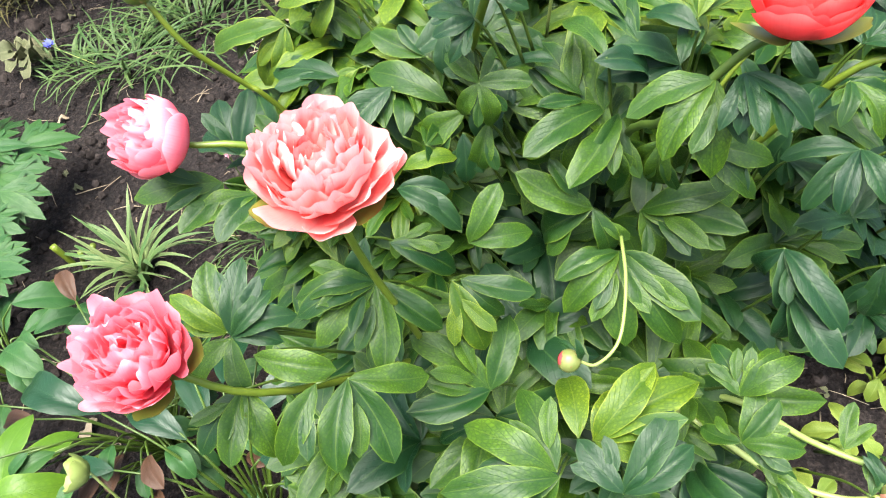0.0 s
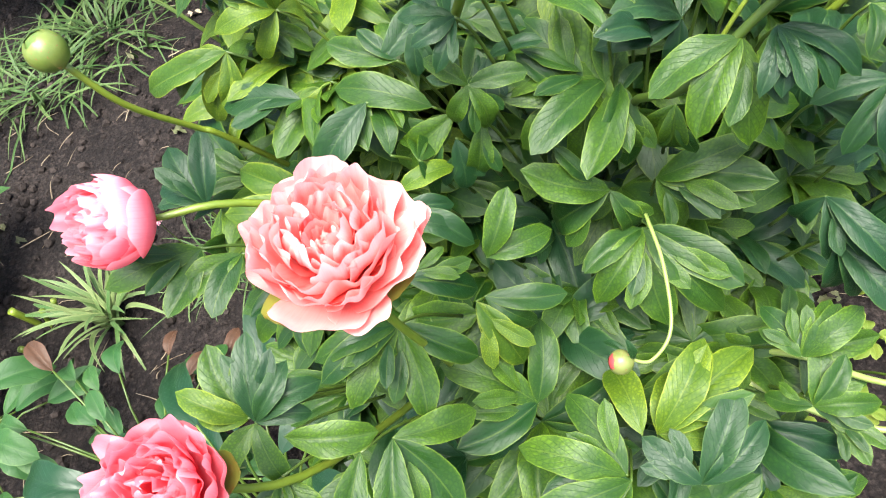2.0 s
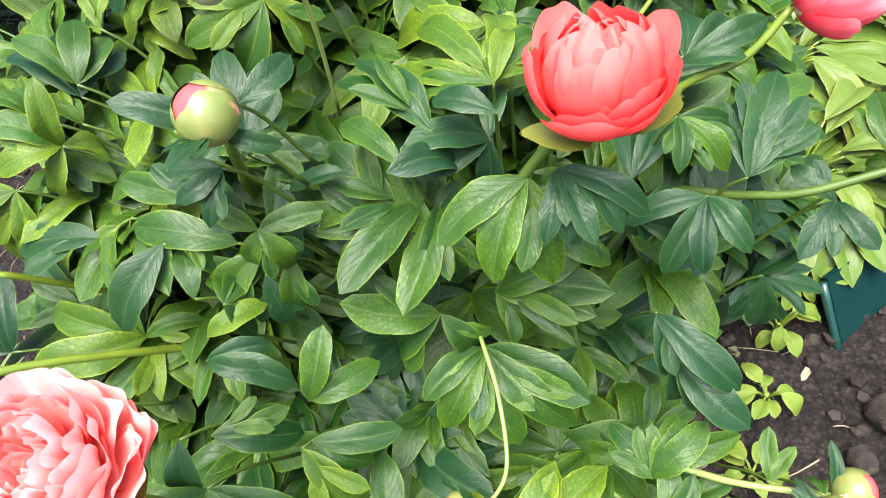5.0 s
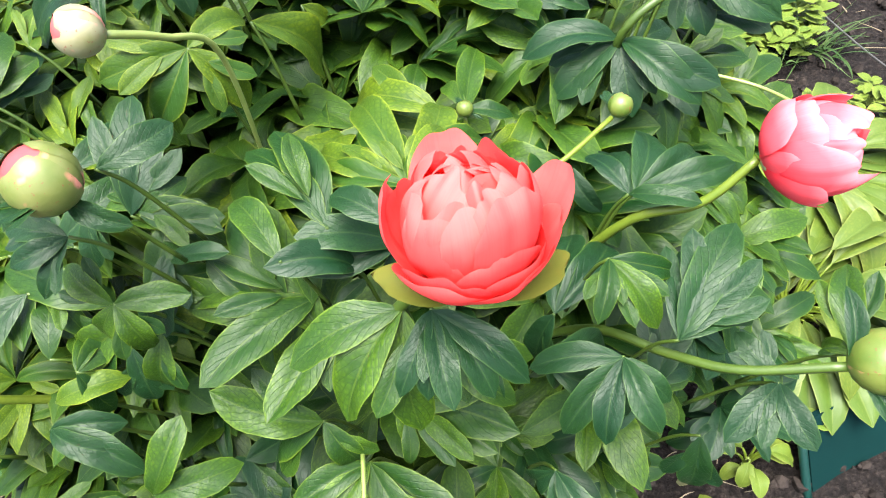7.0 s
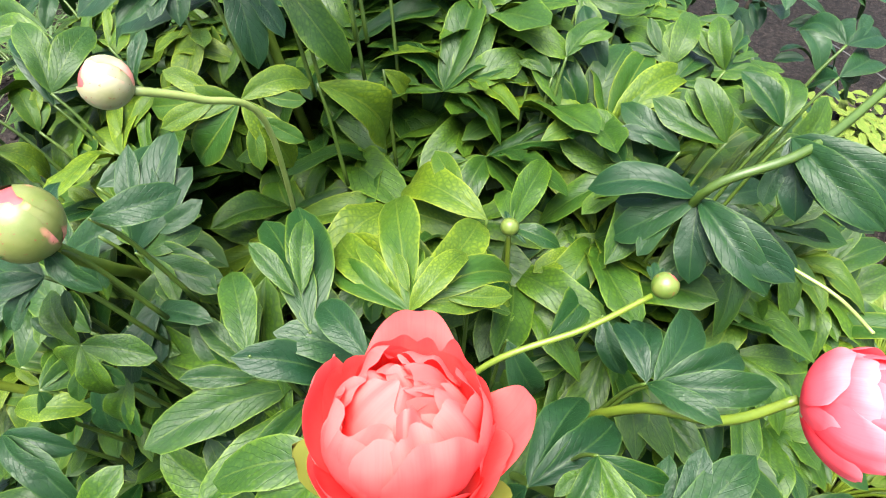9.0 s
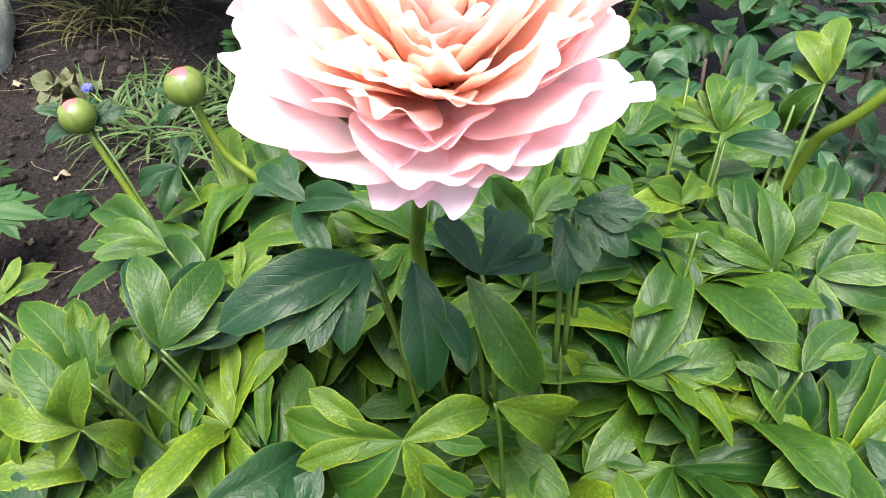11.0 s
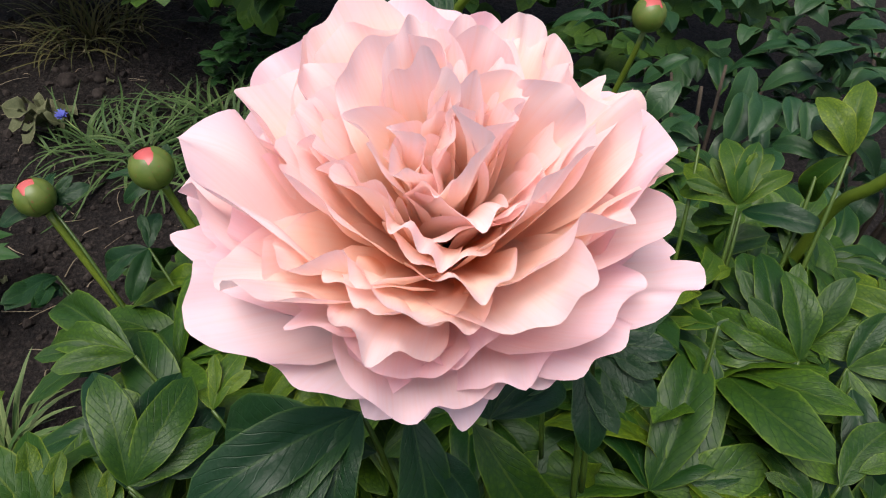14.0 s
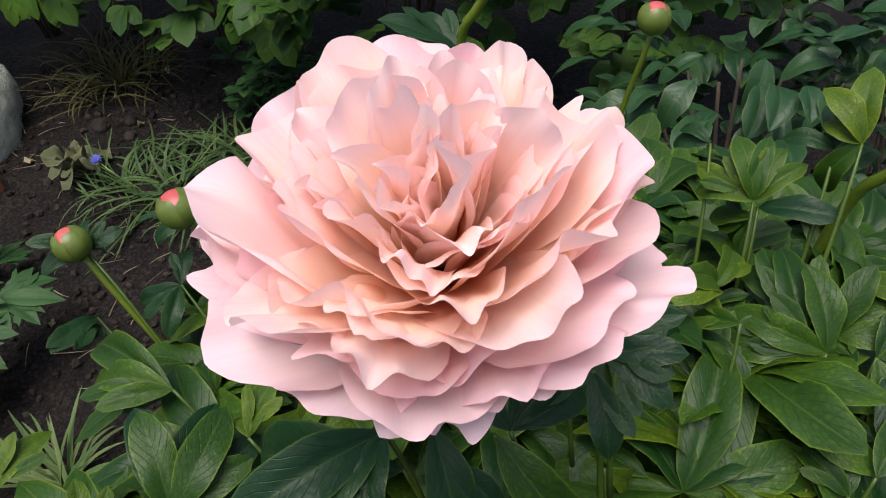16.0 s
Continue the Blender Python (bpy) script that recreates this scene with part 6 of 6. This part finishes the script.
clov = thing("clover", (-0.42, 1.24, 0), "pink clover head on a thin stalk in the grass", "clover")
for x, y, h in ((-0.42, 1.24, 0.3), (-0.5, 1.2, 0.2), (-0.46, 1.3, 0.22)):
    bm = bmesh.new()
    tube(bm, [(x + 0.03, y, 0), (x, y + 0.01, h * 0.6), (x, y, h)], 0.0015, 0.001, 5, 3)
    part("stalk", bm, STALK, clov)
    bm = bmesh.new()
    for k in range(26):
        th, a = math.acos(1 - 1.7 * (k + 0.5) / 26), 2.4 * k
        d = Vector((math.sin(th) * math.cos(a), math.sin(th) * math.sin(a), math.cos(th)))
        blade(bm, rng, 0.5, 0.1, 0.4, m=aim(Vector((x, y, h)), Vector((x, y, h)) + 0.011 * d, (0.1, 0.2, 1)), rows=3)
    part("flower_head", bm, CLOVER, clov)

# ---- whitewashed stone and brick ----
bm = bmesh.new()
bmesh.ops.create_icosphere(bm, subdivisions=4, radius=1.0)
for v in bm.verts:
    n = 1 + 0.16 * noise.fractal(v.co * 1.3, 1.0, 2.0, 4) + 0.03 * noise.noise(v.co * 7)
    v.co = Vector((v.co.x * 0.2, v.co.y * 0.24, v.co.z * 0.27)) * n
ob = put("stone", mesh_of("stone", bm, LIME), pose(-1.97, 2.0, 0.1, 0, 8, 20))
tagged(ob, "rough whitewashed stone with flaking lime", "stone")
bm = bmesh.new()
bmesh.ops.create_cube(bm, size=1.0)
for v in bm.verts:
    v.co = Vector((v.co.x * 0.25, v.co.y * 0.12, v.co.z * 0.065))
bmesh.ops.bevel(bm, geom=list(bm.edges), offset=0.006, segments=2, affect="EDGES")
ob = put("brick", mesh_of("brick", bm, BRICK, False), pose(-1.75, 1.76, 0.02, 4, -3, 70))
tagged(ob, "worn red brick half sunk in the soil", "brick")
for x, y, r in ((-1.5, 2.28, 0.022), (-1.44, 2.2, 0.018), (-1.58, 2.22, 0.028), (1.0, 0.66, 0.035), (0.92, 0.6, 0.025)):
    bm = bmesh.new()
    bmesh.ops.create_icosphere(bm, subdivisions=3, radius=r)
    for v in bm.verts:
        v.co *= 1 + 0.35 * noise.fractal(v.co * 30, 1.0, 2.0, 3)
    tagged(put("soil_lump", mesh_of("soil_lump", bm, CLOD), pose(x, y, r * 0.35)), "large dry lump of soil", "soil lump")
PAVE = plain_material("concrete", (0.13, 0.12, 0.105), (0.27, 0.25, 0.22), 12, 0.9, 0.4, 0.003)
bm = bmesh.new()
bmesh.ops.create_cube(bm, size=1.0)
for v in bm.verts:
    v.co = Vector((v.co.x * 0.3, v.co.y * 0.3, v.co.z * 0.05))
bmesh.ops.bevel(bm, geom=list(bm.edges), offset=0.008, segments=2, affect="EDGES")
tagged(put("paving_slab", mesh_of("paving_slab", bm, PAVE, False), pose(0.89, 0.35, 0.005, 1, 2, 20)), "pale concrete slab set in the soil", "paving slab")

# ---- green edging panel ----
edging = thing("edging_panel", (1.0, 0.8, 0), "dark green plastic edging panel standing in the soil", "edging")
bm = bmesh.new()
a, b, up = Vector((1.0, 0.80, -0.02)), Vector((1.36, 0.95, -0.02)), Vector((-0.02, 0.09, 0.13))
across = (b - a).cross(up).normalized() * 0.006
corners = [a, b, b + up, a + up]
front, back = [bm.verts.new(c + across) for c in corners], [bm.verts.new(c - across) for c in corners]
bm.faces.new(front)
bm.faces.new(back[::-1])
for k in range(4):
    bm.faces.new((front[k], back[k], back[(k + 1) % 4], front[(k + 1) % 4]))
bmesh.ops.recalc_face_normals(bm, faces=bm.faces)
part("panel", bm, PLASTIC, edging, smooth=False)
# the highlight on the panel's edge, painted as a tube of lighter green
LIT_RIM = plain_material("lit_green_rim", (0.006, 0.05, 0.04), (0.012, 0.07, 0.058), 8, 0.4, 0.05)
bm = bmesh.new()
tube(bm, [a - Vector((0.008, 0.008, 0)), a + up * 0.5 - Vector((0.008, 0.008, 0)), a + up - Vector((0.008, 0.008, 0))], 0.008, 0.008, 8, 2)
part("rim", bm, LIT_RIM, edging, "lit edge of the panel, drawn as a lighter green rim")

# ---- wire across the far soil ----
bm = bmesh.new()
tube(bm, [(1.1, 2.75, 0.02), (1.346, 2.392, 0.05), (1.43, 2.1, 0.06), (1.518, 1.827, 0.05), (1.7, 1.5, 0.012)], 0.0022, 0.0022, 6, 8)
tagged(new("wire", mesh_of("wire", bm, WIRE)), "thin grey wire lying across bare soil", "wire")


# ---- shrubs and rose bush behind ----
def shrub(name, at, high, wide, n, kinds, seed, label, category, long=0.09, low=0.28, bare=9, stuff_label="dense leafy crown"):
    """Branches from the foot, and a crown of single leaves joined as stuff."""
    rng = random.Random(seed)
    base = Vector((*at, -0.01))
    plant = thing(name, base, label, category)
    for k in range(bare):
        a, r = rng.uniform(0, 6.28), wide * rng.uniform(0.2, 0.75)
        top = base + Vector((r * math.cos(a), r * math.sin(a), high * rng.uniform(0.6, 0.95)))
        bm = bmesh.new()
        tube(bm, [base + Vector((0.03 * math.cos(a), 0.03 * math.sin(a), 0)), base.lerp(top, 0.5) + Vector((0, 0, 0.1 * high)), top], 0.007, 0.003, 6, 4)
        part("branch", bm, TWIG, plant)
    bm = bmesh.new()
    src = [[(tuple(v.co), None) for v in k.vertices] for k in kinds]
    verts, faces, uvs, mats = [], [], [], []
    for i in range(n):
        k = rng.choice(kinds)
        a, z = rng.uniform(0, 6.28), low + (high - low) * rng.random() ** 0.85
        r = wide * math.sqrt(max(0.05, 1 - ((z - 0.55 * high) / (0.75 * high)) ** 2)) * rng.random() ** 0.35
        p = base + Vector((r * math.cos(a), r * math.sin(a), z))
        d = Vector((math.cos(a), math.sin(a), rng.uniform(-0.9, 0.4))).normalized()
        l = long * rng.uniform(0.7, 1.25)
        m = aim(p, p + l * d, (d.x * 0.5 + rng.uniform(-0.4, 0.4), d.y * 0.5 + rng.uniform(-0.4, 0.4), 1))
        off = len(verts)
        verts += [m @ v.co for v in k.vertices]
        for f in k.polygons:
            faces.append([off + q for q in f.vertices])
            uvs += [tuple(k.uv_layers[0].data[q].uv) for q in f.loop_indices]
    bm.free()
    me = bpy.data.meshes.new("crown")
    me.from_pydata(verts, [], faces)
    layer = me.uv_layers.new(name="UVMap")
    layer.data.foreach_set("uv", [c for q in uvs for c in q])
    me.materials.append(kinds[0].materials[0])
    for f in me.polygons:
        f.use_smooth = True
    tagged(put("crown", me, Matrix.Identity(4), plant), stuff_label, kind="stuff")
    return plant


shrub("currant_shrub", (-2.3, 2.75), 1.5, 0.6, 520, LOBED, 121, "dense dark currant shrub with lobed leaves", "shrub", 0.11, 0.3)
currant = shrub("currant_shrub", (-1.45, 2.85), 1.5, 0.6, 560, LOBED, 122, "dense dark currant shrub with lobed leaves", "shrub", 0.11, 0.32)
shrub("currant_shrub", (-0.65, 2.8), 1.5, 0.58, 560, LOBED, 123, "dense dark currant shrub with lobed leaves", "shrub", 0.11, 0.3)
shrub("currant_shrub", (0.1, 3.0), 1.5, 0.58, 560, LOBED, 124, "dense dark currant shrub with lobed leaves", "shrub", 0.11, 0.32)
# brightly lit currant leaves: the light is put into their lime green material
for x, y, z, tx, tz in ((-0.9, 2.36, 0.44, 0.03, -0.11), (-0.86, 2.34, 0.40, 0.07, -0.09), (-0.95, 2.35, 0.45, -0.05, -0.10), (-1.72, 2.36, 0.42, 0.02, -0.11), (-1.79, 2.35, 0.41, -0.05, -0.09), (-1.66, 2.35, 0.43, 0.07, -0.10), (-1.85, 2.34, 0.4, -0.02, -0.1)):
    stalk = bmesh.new()
    tube(stalk, [(x, y + 0.22, z + 0.1), (x, y + 0.1, z + 0.07), (x, y, z)], 0.002, 0.0015, 5, 3)
    part("leaf_stalk", stalk, STALK, currant)
    put("leaf", rng.choice(LOBED_LIT), aim((x, y, z), (x + tx, y - 0.03, z + tz), (0.1, -1, 0.6)), currant, "lobed leaf, its bright light put into a lime green colour")
ROSES = leaf_kinds("leaf", ROSE, 6, 0, 125, wide=0.52, point=0.95)
shrub("rose_bush", (0.42, 1.92), 0.82, 0.3, 300, ROSES, 126, "young rose bush with dull green oval leaves", "rose", 0.078, 0.15, 8, "loose rose foliage")
shrub("rose_bush", (0.72, 2.0), 0.8, 0.26, 260, ROSES, 127, "young rose bush with dull green oval leaves", "rose", 0.078, 0.15, 8, "loose rose foliage")
